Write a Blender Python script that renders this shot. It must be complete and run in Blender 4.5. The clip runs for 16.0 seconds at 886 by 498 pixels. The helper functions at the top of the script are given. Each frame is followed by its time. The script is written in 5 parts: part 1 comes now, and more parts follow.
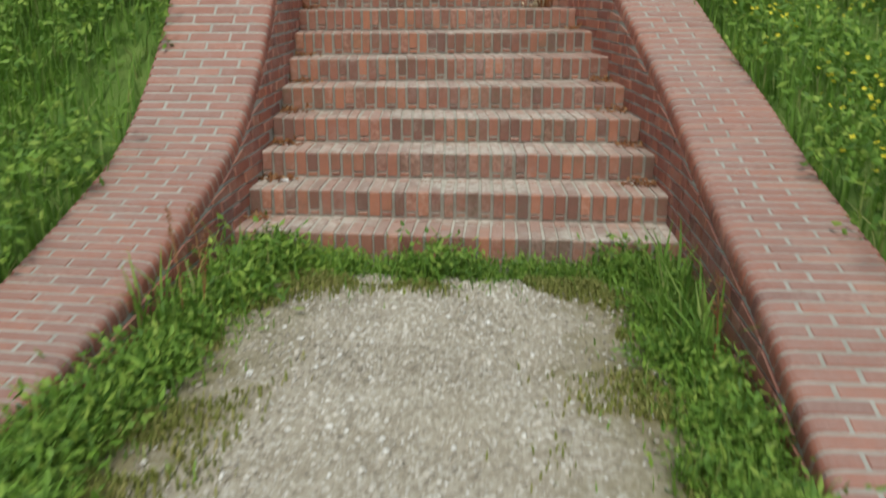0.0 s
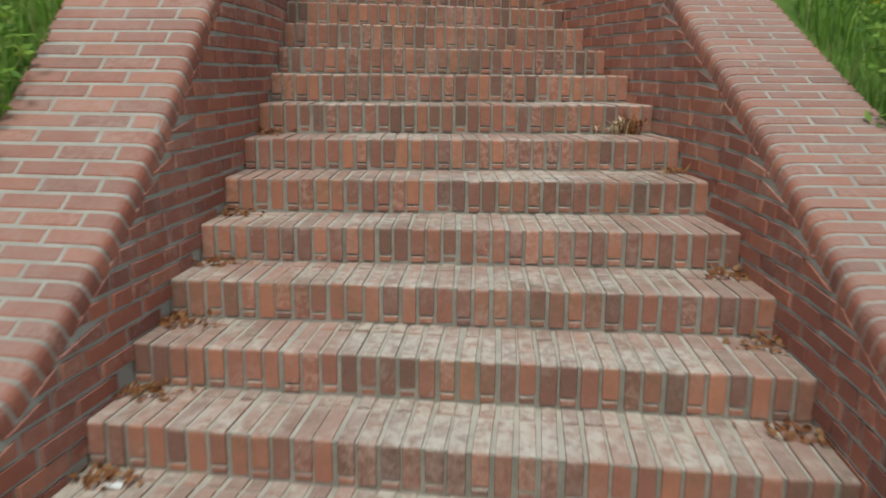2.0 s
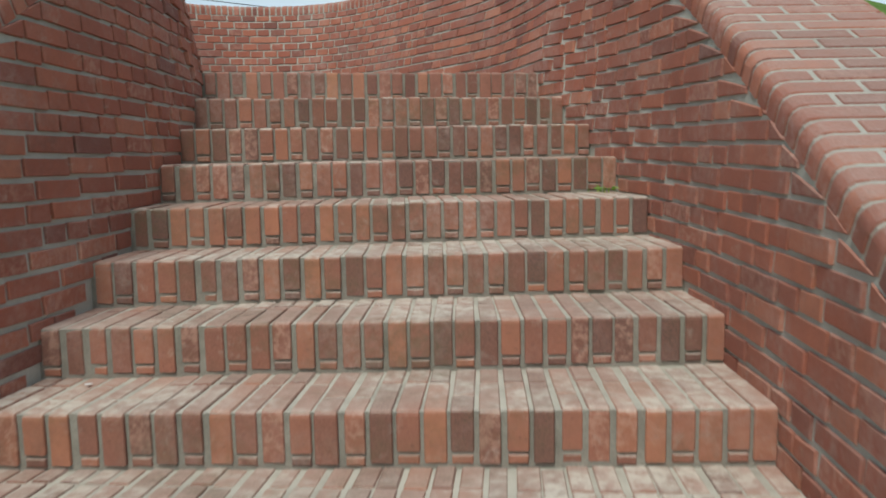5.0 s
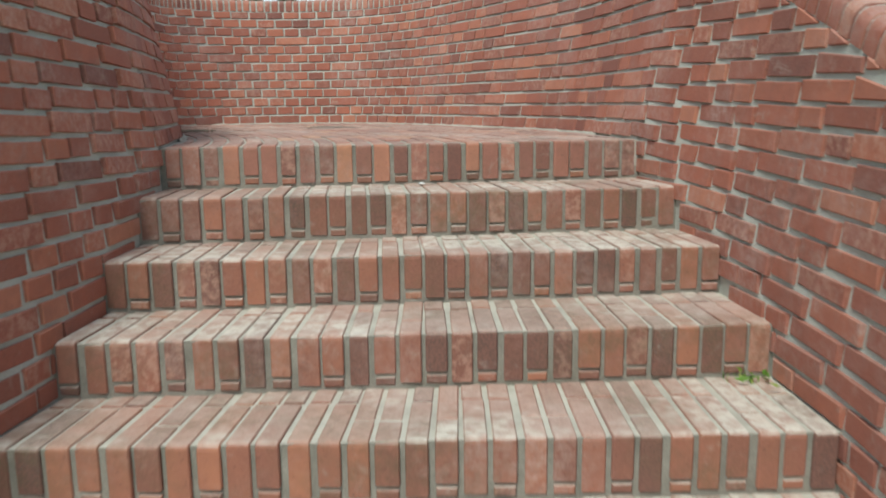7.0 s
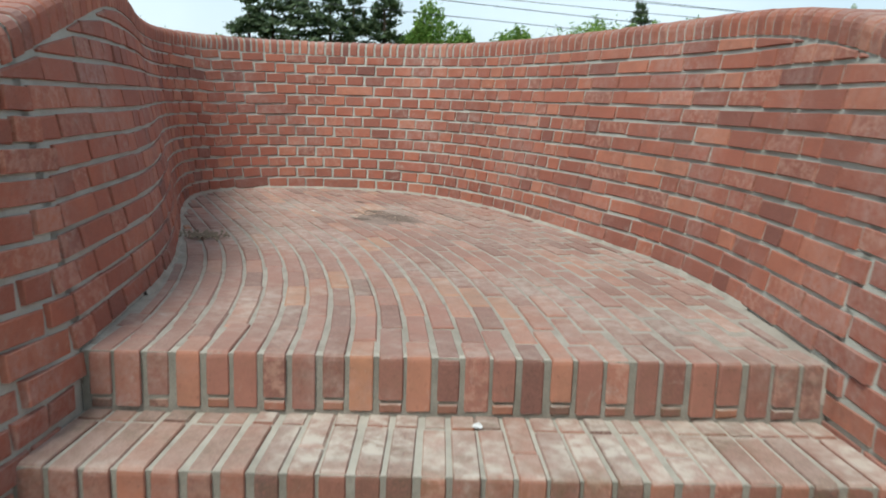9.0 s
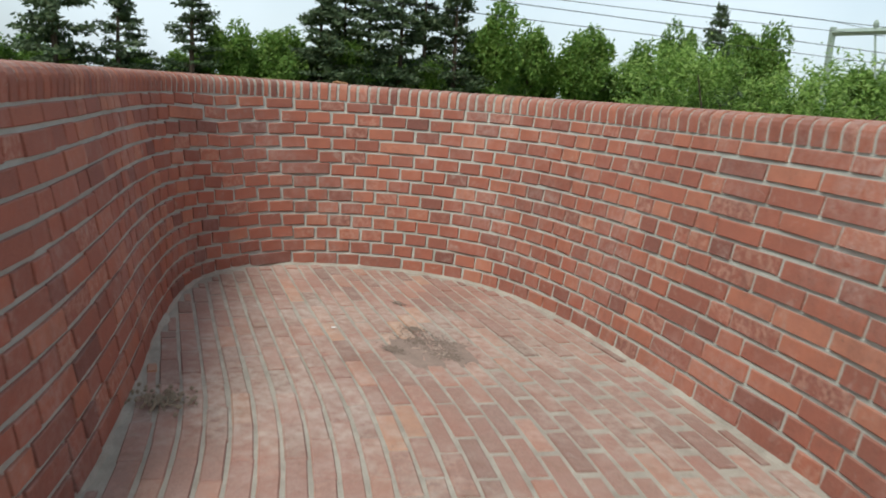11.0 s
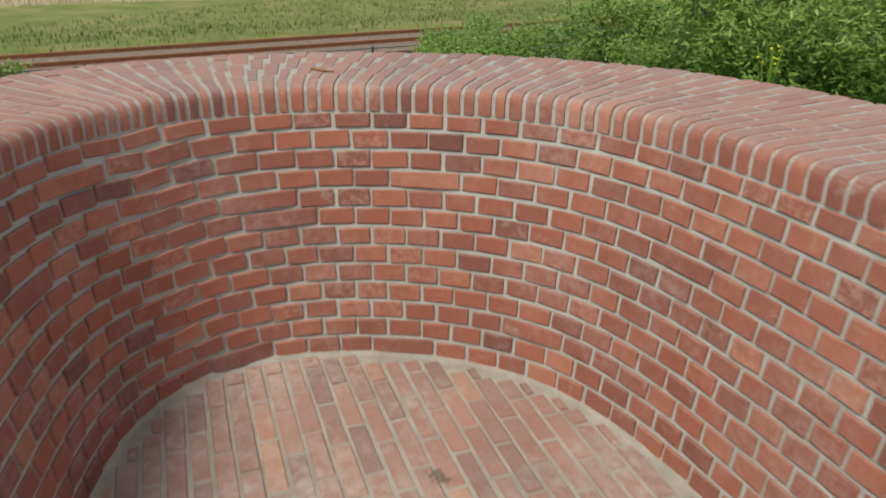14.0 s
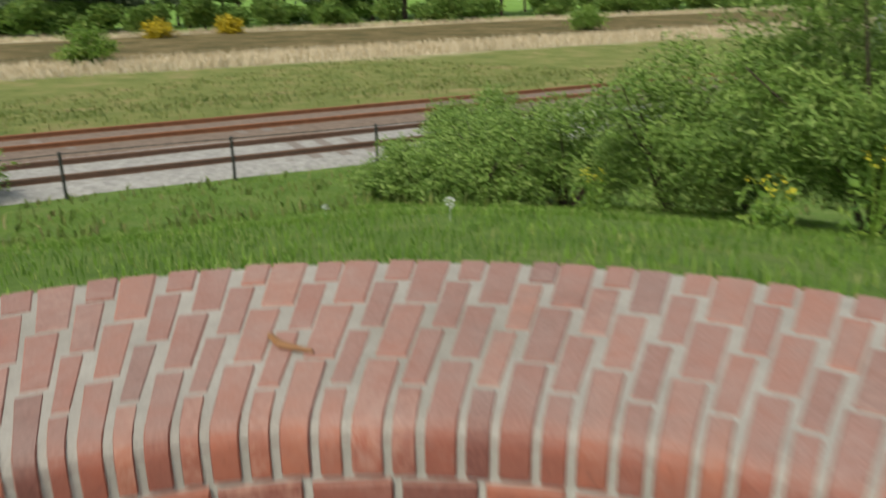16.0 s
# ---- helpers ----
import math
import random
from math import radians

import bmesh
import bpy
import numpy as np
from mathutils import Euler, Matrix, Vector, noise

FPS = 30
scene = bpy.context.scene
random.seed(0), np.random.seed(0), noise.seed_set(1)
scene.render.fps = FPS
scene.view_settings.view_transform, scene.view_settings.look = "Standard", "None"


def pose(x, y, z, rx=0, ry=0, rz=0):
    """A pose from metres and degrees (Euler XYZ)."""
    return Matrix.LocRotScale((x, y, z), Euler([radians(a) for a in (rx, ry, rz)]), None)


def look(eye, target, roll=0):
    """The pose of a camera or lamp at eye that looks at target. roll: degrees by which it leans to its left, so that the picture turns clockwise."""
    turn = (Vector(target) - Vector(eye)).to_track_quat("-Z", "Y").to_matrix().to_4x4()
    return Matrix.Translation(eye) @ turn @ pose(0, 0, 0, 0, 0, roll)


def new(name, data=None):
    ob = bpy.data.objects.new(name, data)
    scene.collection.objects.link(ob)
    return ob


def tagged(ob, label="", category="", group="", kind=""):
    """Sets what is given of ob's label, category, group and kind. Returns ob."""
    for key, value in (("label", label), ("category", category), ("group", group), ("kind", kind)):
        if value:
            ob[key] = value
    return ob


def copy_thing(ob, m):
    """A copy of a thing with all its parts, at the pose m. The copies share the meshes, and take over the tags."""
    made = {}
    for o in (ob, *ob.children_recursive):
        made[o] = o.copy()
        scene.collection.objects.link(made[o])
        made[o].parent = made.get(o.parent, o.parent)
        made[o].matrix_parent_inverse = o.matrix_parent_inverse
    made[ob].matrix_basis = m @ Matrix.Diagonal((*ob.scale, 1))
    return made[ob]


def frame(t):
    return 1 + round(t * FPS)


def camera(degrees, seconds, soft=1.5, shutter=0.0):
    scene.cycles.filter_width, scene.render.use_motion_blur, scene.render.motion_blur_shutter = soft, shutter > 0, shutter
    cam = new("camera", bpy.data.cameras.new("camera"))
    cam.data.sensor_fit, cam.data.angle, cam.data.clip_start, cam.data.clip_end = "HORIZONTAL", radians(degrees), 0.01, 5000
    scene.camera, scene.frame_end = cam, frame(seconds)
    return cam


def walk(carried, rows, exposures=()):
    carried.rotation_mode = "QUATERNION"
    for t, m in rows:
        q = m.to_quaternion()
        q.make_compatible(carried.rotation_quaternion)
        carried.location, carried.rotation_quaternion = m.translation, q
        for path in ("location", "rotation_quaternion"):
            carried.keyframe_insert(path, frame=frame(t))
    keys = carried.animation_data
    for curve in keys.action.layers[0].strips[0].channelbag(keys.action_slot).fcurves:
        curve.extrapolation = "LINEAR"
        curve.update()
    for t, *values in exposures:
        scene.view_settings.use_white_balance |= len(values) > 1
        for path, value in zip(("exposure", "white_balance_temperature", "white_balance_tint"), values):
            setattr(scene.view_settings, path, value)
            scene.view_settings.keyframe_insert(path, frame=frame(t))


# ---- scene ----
cam = camera(58.0, 16.0, soft=1.8, shutter=0.5)
PATH = [
    (0, (0.335, -3.758, 1.32), (0.145, -1.868, 0.695), -0.0),
    (0.5, (0.384, -3.224, 1.337), (0.147, -1.302, 0.834), 0.3),
    (1, (0.384, -2.588, 1.375), (0.103, -0.66, 0.92), 0.7),
    (1.5, (0.416, -2.027, 1.419), (0.114, -0.097, 0.99), -1.3),
    (2, (0.369, -1.402, 1.474), (-0.022, 0.51, 1.037), 0.5),
    (2.4, (0.336, -0.854, 1.462), (-0.106, 1.039, 0.99), -2.0),
    (2.5, (0.3, -0.766, 1.486), (-0.119, 1.126, 0.991), -1.6),
    (2.9, (0.25, -0.272, 1.513), (-0.117, 1.64, 1.056), -1.5),
    (3, (0.313, -0.105, 1.549), (-0.128, 1.808, 1.168), -0.7),
    (3.5, (0.313, 0.316, 1.73), (-0.169, 2.233, 1.424), -3.1),
    (4, (0.316, 0.708, 1.845), (-0.184, 2.624, 1.564), -0.9),
    (4.6, (0.417, 1.073, 1.973), (-0.257, 2.94, 1.728), -1.7),
    (6.8, (0.007, 2.373, 2.559), (-0.831, 4.158, 2.221), 0.1),
    (7, (-0.04, 2.484, 2.603), (-0.901, 4.253, 2.245), -0.6),
    (7.5, (-0.169, 2.737, 2.73), (-1.053, 4.496, 2.373), 1.0),
    (8, (-0.241, 3.002, 2.858), (-1.236, 4.705, 2.526), 0.8),
    (8.5, (-0.383, 3.252, 2.938), (-1.409, 4.939, 2.624), -0.1),
    (9, (-0.526, 3.514, 3.042), (-1.568, 5.182, 2.677), 2.0),
    (9.5, (-0.646, 3.761, 3.167), (-1.768, 5.368, 2.77), 0.3),
    (10, (-0.821, 3.971, 3.29), (-1.939, 5.585, 2.907), 1.5),
    (10.2, (-0.882, 4.054, 3.305), (-2.001, 5.676, 2.963), 2.8),
    (12.3, (-1.603, 4.974, 3.698), (-2.81, 6.46, 3.12), 2.6),
    (12.5, (-1.671, 5.031, 3.764), (-2.874, 6.504, 3.143), 1.9),
    (13, (-1.773, 5.21, 3.867), (-2.967, 6.643, 3.144), 1.7),
    (13.5, (-1.893, 5.348, 3.876), (-3.065, 6.776, 3.11), 0.8),
    (14, (-2.178, 5.622, 3.909), (-3.306, 7.082, 3.139), 0.2),
    (14.5, (-2.434, 5.892, 3.889), (-3.548, 7.376, 3.143), -0.8),
    (15, (-2.751, 6.17, 3.923), (-3.787, 7.721, 3.202), 1.3),
    (15.5, (-3.006, 6.489, 3.96), (-4.03, 8.054, 3.249), -0.6),
    (16, (-3.32, 6.829, 3.986), (-4.485, 8.324, 3.348), -0.9),
]
EXPOSURES = [(0, -0.14, 6250, 1), (1, -0.17, 6200, 0), (2.5, -0.22, 6150, 0), (3.5, -0.26, 6100, 0), (4.7, -0.14, 6100, 0), (7, 0.24, 5950, -3), (8, 0.25, 5950, -2), (10, 0.06, 6050, 1), (12.5, 0.08, 6400, 2), (14, 0.06, 6550, 3), (16, 0.0, 6750, 5)]
walk(cam, [(t, look(eye, target, roll)) for t, eye, target, roll in PATH], EXPOSURES)

# ---- world and sun ----
SUN_ELEVATION, SUN_AZIMUTH = radians(55), radians(176)
world = bpy.data.worlds.new("sky")
scene.world = world
world.use_nodes = True
wn = world.node_tree
wn.nodes.clear()
sky = wn.nodes.new("ShaderNodeTexSky")
sky.sky_type = "NISHITA"
sky.sun_disc = False
sky.sun_elevation, sky.sun_rotation = SUN_ELEVATION, SUN_AZIMUTH
sky.air_density, sky.dust_density, sky.ozone_density = 1.0, 3.0, 1.0
bg = wn.nodes.new("ShaderNodeBackground")
bg.inputs["Strength"].default_value = 0.15
wout = wn.nodes.new("ShaderNodeOutputWorld")
# thin bright cloud veil over the blue
wtc = wn.nodes.new("ShaderNodeTexCoord")
wno = wn.nodes.new("ShaderNodeTexNoise")
wno.inputs["Scale"].default_value = 3.0
wno.inputs["Detail"].default_value = 5.0
wra = wn.nodes.new("ShaderNodeMapRange")
wra.inputs["From Min"].default_value, wra.inputs["From Max"].default_value = 0.3, 0.7
wra.inputs["To Min"].default_value, wra.inputs["To Max"].default_value = 0.45, 0.85
wmi = wn.nodes.new("ShaderNodeMix")
wmi.data_type = "RGBA"
# the haze is bright over the horizon and thins out higher up
wsx = wn.nodes.new("ShaderNodeSeparateXYZ")
wel = wn.nodes.new("ShaderNodeMapRange")
wel.inputs["From Min"].default_value, wel.inputs["From Max"].default_value = 0.1, 0.6
whz = wn.nodes.new("ShaderNodeMix")
whz.data_type = "RGBA"
whz.inputs["A"].default_value, whz.inputs["B"].default_value = (6.0, 6.4, 6.9, 1), (3.3, 3.5, 3.8, 1)
wn.links.new(wtc.outputs["Generated"], wsx.inputs["Vector"])
wn.links.new(wsx.outputs["Z"], wel.inputs["Value"])
wn.links.new(wel.outputs["Result"], whz.inputs["Factor"])
wn.links.new(whz.outputs["Result"], wmi.inputs["B"])
wn.links.new(wtc.outputs["Generated"], wno.inputs["Vector"])
wn.links.new(wno.outputs["Fac"], wra.inputs["Value"])
wn.links.new(wra.outputs["Result"], wmi.inputs["Factor"])
wn.links.new(sky.outputs["Color"], wmi.inputs["A"])
wn.links.new(wmi.outputs["Result"], bg.inputs["Color"])
wn.links.new(bg.outputs["Background"], wout.inputs["Surface"])
sun = new("sun", bpy.data.lights.new("sun", "SUN"))
sun.data.energy, sun.data.angle, sun.data.color = 2.9, radians(16), (1.0, 0.955, 0.89)
sun_from = Vector((math.sin(SUN_AZIMUTH) * math.cos(SUN_ELEVATION), math.cos(SUN_AZIMUTH) * math.cos(SUN_ELEVATION), math.sin(SUN_ELEVATION)))
sun.matrix_world = look(sun_from * 50, (0, 0, 0))


# ---- materials ----
class Mat:
    """A node material built in short steps."""

    def __init__(self, name, rough=0.9, spec=0.25):
        self.m = bpy.data.materials.new(name)
        self.m.use_nodes = True
        self.t = self.m.node_tree
        self.b = self.t.nodes["Principled BSDF"]
        self.b.inputs["Roughness"].default_value = rough
        self.b.inputs["Specular IOR Level"].default_value = spec
        self.co = self.t.nodes.new("ShaderNodeTexCoord")
        self.geo = self.t.nodes.new("ShaderNodeNewGeometry")
        self.info = self.t.nodes.new("ShaderNodeObjectInfo")

    def put(self, out, socket):
        self.t.links.new(out, socket)

    def noise(self, scale, detail=4.0, rough=0.6, vec=None, dist=0.0):
        n = self.t.nodes.new("ShaderNodeTexNoise")
        n.inputs["Scale"].default_value, n.inputs["Detail"].default_value = scale, detail
        n.inputs["Roughness"].default_value, n.inputs["Distortion"].default_value = rough, dist
        self.put(vec or self.geo.outputs["Position"], n.inputs["Vector"])
        return n.outputs["Fac"]

    def ramp(self, fac, stops):
        r = self.t.nodes.new("ShaderNodeValToRGB")
        e = r.color_ramp.elements
        while len(e) < len(stops):
            e.new(0.5)
        for i, (p, c) in enumerate(stops):
            e[i].position = p
            e[i].color = (*c, 1) if len(c) == 3 else c
        self.put(fac, r.inputs["Fac"])
        return r.outputs["Color"]

    def span(self, fac, a, b, c=0.0, d=1.0):
        r = self.t.nodes.new("ShaderNodeMapRange")
        for k, v in zip(("From Min", "From Max", "To Min", "To Max"), (a, b, c, d)):
            r.inputs[k].default_value = v
        self.put(fac, r.inputs["Value"])
        return r.outputs["Result"]

    def math(self, op, a, b):
        r = self.t.nodes.new("ShaderNodeMath")
        r.operation = op
        for s, v in zip(r.inputs, (a, b)):
            if isinstance(v, (int, float)):
                s.default_value = v
            else:
                self.put(v, s)
        return r.outputs[0]

    def mix(self, fac, a, b, mode="MIX"):
        r = self.t.nodes.new("ShaderNodeMix")
        r.data_type, r.blend_type = "RGBA", mode
        for s, v in ((r.inputs["Factor"], fac), (r.inputs["A"], a), (r.inputs["B"], b)):
            if isinstance(v, (int, float)):
                s.default_value = v
            elif isinstance(v, tuple):
                s.default_value = (*v, 1)
            else:
                self.put(v, s)
        return r.outputs["Result"]

    def random(self):
        """A number per object, and per joined island where many pieces share one mesh."""
        return self.math("FRACT", self.math("ADD", self.info.outputs["Random"], self.geo.outputs["Random Per Island"]), 0.0)

    def up(self):
        s = self.t.nodes.new("ShaderNodeSeparateXYZ")
        self.put(self.geo.outputs["True Normal"], s.inputs[0])
        return s.outputs["Z"]

    def color(self, c):
        if isinstance(c, tuple):
            self.b.inputs["Base Color"].default_value = (*c, 1)
        else:
            self.put(c, self.b.inputs["Base Color"])

    def bump(self, fac, strength=0.4, dist=0.004):
        n = self.t.nodes.new("ShaderNodeBump")
        n.inputs["Strength"].default_value, n.inputs["Distance"].default_value = strength, dist
        self.put(fac, n.inputs["Height"])
        self.put(n.outputs["Normal"], self.b.inputs["Normal"])


def brick_material(name, stops, dust, dust_colour, pale, limed=0.0):
    m = Mat(name, 0.85, 0.3)
    base = m.ramp(m.random(), stops)
    grain = m.noise(160, 4, 0.75)
    pits = m.noise(70, 5, 0.75)
    cloud = m.noise(16, 4, 0.65)
    c = m.mix(m.span(cloud, 0.35, 0.7, 0.0, 0.38), base, (0.185, 0.082, 0.064))
    c = m.mix(m.span(grain, 0.35, 0.7, 0.0, 0.42), c, (0.37, 0.165, 0.115))
    c = m.mix(m.span(pits, 0.58, 0.72, 0.0, 0.6), c, (0.10, 0.055, 0.045))
    # lime bloom in patches, and mortar smeared over the faces
    lime = m.math("MULTIPLY", m.span(m.noise(2.6, 4, 0.65), 0.47, 0.68), m.span(m.noise(38, 5, 0.75), 0.38, 0.66))
    c = m.mix(m.math("MULTIPLY", lime, pale), c, (0.46, 0.34, 0.30))
    # some bricks have lost part of their skin
    pick = m.math("FRACT", m.math("MULTIPLY", m.random(), 13.7), 0.0)
    spall = m.math("MULTIPLY", m.span(pick, 0.82, 0.86), m.span(m.noise(42, 5, 0.7), 0.46, 0.6))
    c = m.mix(m.math("MULTIPLY", spall, 0.45), c, (0.50, 0.30, 0.225))
    smear = m.math("MULTIPLY", m.span(m.noise(11, 5, 0.75, dist=0.6), 0.58, 0.70), m.span(pits, 0.3, 0.6))
    c = m.mix(m.math("MULTIPLY", smear, pale * 0.7), c, (0.48, 0.44, 0.38))
    soot = m.math("MULTIPLY", m.span(m.noise(2.2, 4, 0.6), 0.48, 0.72), m.span(m.noise(30, 4, 0.7), 0.35, 0.65))
    c = m.mix(m.math("MULTIPLY", soot, 0.42), c, (0.07, 0.055, 0.045))
    worn = m.math("MULTIPLY", m.span(m.up(), 0.4, 0.9), m.span(m.noise(7, 5, 0.75), 0.25, 0.7, 0.35, 1.0))
    c = m.mix(m.math("MULTIPLY", worn, dust), c, m.mix(m.span(grain, 0.35, 0.7), tuple(v * 0.78 for v in dust_colour), tuple(min(v * 1.15, 1) for v in dust_colour)))
    if limed:
        # washed-out lime lying in patches on the upper faces
        grime = m.math("MULTIPLY", m.span(m.noise(3.2, 4, 0.65), 0.44, 0.64), m.span(m.noise(27, 5, 0.75), 0.35, 0.62))
        c = m.mix(m.math("MULTIPLY", grime, 0.6 * limed), c, (0.115, 0.10, 0.055))
        wash = m.math("MULTIPLY", m.span(m.noise(1.5, 5, 0.7), 0.46, 0.6), m.span(m.noise(24, 5, 0.75), 0.36, 0.58))
        c = m.mix(m.math("MULTIPLY", m.math("MULTIPLY", wash, m.span(m.up(), 0.4, 0.9)), limed), c, (0.60, 0.55, 0.47))
    m.color(c)
    m.bump(m.mix(0.6, grain, pits), 0.75, 0.004)
    return m.m


RED = [(0.0, (0.15, 0.058, 0.048)), (0.1, (0.25, 0.085, 0.059)), (0.6, (0.325, 0.102, 0.064)), (0.9, (0.39, 0.134, 0.078)), (1.0, (0.44, 0.18, 0.11))]
RISER = [(0.0, (0.10, 0.062, 0.052)), (0.3, (0.19, 0.085, 0.06)), (0.65, (0.275, 0.112, 0.073)), (0.92, (0.35, 0.142, 0.082)), (1.0, (0.40, 0.165, 0.09))]
brick_wall = brick_material("wall brick", RED, 0.35, (0.38, 0.25, 0.20), 0.55)
brick_coping = brick_material("coping brick", RED, 0.76, (0.33, 0.236, 0.204), 0.5)
brick_step = brick_material("step brick", RISER, 0.78, (0.48, 0.365, 0.305), 0.45, 0.78)
FLOOR_RED = [(0.0, (0.13, 0.062, 0.052)), (0.3, (0.25, 0.115, 0.088)), (0.75, (0.34, 0.148, 0.108)), (0.94, (0.44, 0.195, 0.12)), (1.0, (0.50, 0.25, 0.13))]
brick_floor = brick_material("floor brick", FLOOR_RED, 0.56, (0.40, 0.295, 0.25), 0.7, 0.35)


def mortar_material(name, light, dark, dusty=0.0):
    m = Mat(name, 0.95, 0.15)
    c = m.ramp(m.noise(9, 5, 0.65), [(0.25, dark), (0.7, light)])
    c = m.mix(m.span(m.noise(220, 3, 0.7), 0.4, 0.7, 0, 0.4), c, tuple(v * 0.6 for v in dark))
    c = m.mix(m.math("MULTIPLY", m.span(m.noise(1.7, 4, 0.6), 0.55, 0.75), 0.35), c, (0.13, 0.13, 0.08))
    if dusty:
        lying = m.math("MULTIPLY", m.span(m.up(), 0.4, 0.9), m.span(m.noise(5, 5, 0.7), 0.3, 0.6, 0.4, 1.0))
        c = m.mix(m.math("MULTIPLY", lying, dusty), c, (0.58, 0.535, 0.45))
    m.color(c)
    m.bump(m.noise(180, 4, 0.75), 0.6, 0.004)
    return m.m


mortar = mortar_material("mortar", (0.51, 0.505, 0.45), (0.37, 0.365, 0.315))
mortar_coping = mortar_material("coping mortar", (0.425, 0.398, 0.35), (0.30, 0.28, 0.243))
mortar_floor = mortar_material("floor mortar", (0.46, 0.415, 0.35), (0.29, 0.255, 0.213))
mortar_tread = mortar_material("tread mortar", (0.33, 0.30, 0.25), (0.17, 0.152, 0.125), 0.7)


def leaf_material(name, stops, trans=0.25, rough=0.55):
    m = Mat(name, rough, 0.3)
    c = m.ramp(m.random(), stops)
    c = m.mix(m.span(m.noise(1.2, 3, 0.6), 0.3, 0.7, 0, 0.5), c, stops[0][1])
    m.color(c)
    m.b.inputs["Transmission Weight"].default_value = 0.0
    m.b.inputs["Subsurface Weight"].default_value = 0.0
    t = m.t.nodes.new("ShaderNodeBsdfTranslucent")
    m.put(c, t.inputs["Color"])
    mx = m.t.nodes.new("ShaderNodeMixShader")
    mx.inputs["Fac"].default_value = trans
    m.put(m.b.outputs["BSDF"], mx.inputs[1])
    m.put(t.outputs["BSDF"], mx.inputs[2])
    m.put(mx.outputs["Shader"], m.t.nodes["Material Output"].inputs["Surface"])
    return m.m


grass_leaf = leaf_material("grass blade", [(0.0, (0.10, 0.19, 0.03)), (0.5, (0.20, 0.35, 0.05)), (0.85, (0.30, 0.44, 0.08)), (1.0, (0.44, 0.42, 0.17))], 0.4)
weed_leaf = leaf_material("weed leaf", [(0.0, (0.09, 0.18, 0.03)), (0.6, (0.25, 0.41, 0.06)), (1.0, (0.42, 0.53, 0.10))], 0.4)
moss_leaf = leaf_material("olive moss", [(0.0, (0.17, 0.19, 0.045)), (0.6, (0.27, 0.28, 0.07)), (1.0, (0.40, 0.34, 0.14))], 0.3)
bush_leaf = leaf_material("bush leaf", [(0.0, (0.09, 0.17, 0.03)), (0.6, (0.23, 0.36, 0.065)), (1.0, (0.40, 0.51, 0.15))], 0.25)
tree_leaf = leaf_material("broadleaf", [(0.0, (0.10, 0.19, 0.035)), (0.6, (0.19, 0.31, 0.06)), (1.0, (0.32, 0.42, 0.105))], 0.42)
rough_leaf = leaf_material("rough verge grass", [(0.0, (0.10, 0.15, 0.035)), (0.5, (0.21, 0.26, 0.065)), (0.8, (0.31, 0.33, 0.10)), (1.0, (0.42, 0.33, 0.17))], 0.4)
# very dark stops: the brambles' shadow is put into their leaf colour
shaded_bramble_leaf = leaf_material("shaded bramble leaf", [(0.0, (0.025, 0.055, 0.015)), (0.6, (0.07, 0.13, 0.03)), (1.0, (0.14, 0.22, 0.06))], 0.2)
pine_leaf = leaf_material("pine needles", [(0.0, (0.055, 0.09, 0.045)), (0.6, (0.11, 0.155, 0.075)), (1.0, (0.18, 0.21, 0.11))], 0.3)
dry_stalk = leaf_material("dry stalk", [(0.0, (0.50, 0.41, 0.26)), (0.6, (0.66, 0.57, 0.40)), (1.0, (0.76, 0.69, 0.53))], 0.3)
rust_leaf = leaf_material("withered leaf", [(0.0, (0.16, 0.06, 0.025)), (0.6, (0.30, 0.13, 0.05)), (1.0, (0.40, 0.24, 0.10))], 0.2)
petal = leaf_material("yellow petal", [(0.0, (0.70, 0.58, 0.03)), (1.0, (0.80, 0.72, 0.06))], 0.2)
gorse = leaf_material("yellow broom", [(0.0, (0.25, 0.22, 0.02)), (0.5, (0.65, 0.48, 0.02)), (1.0, (0.75, 0.58, 0.03))], 0.2)


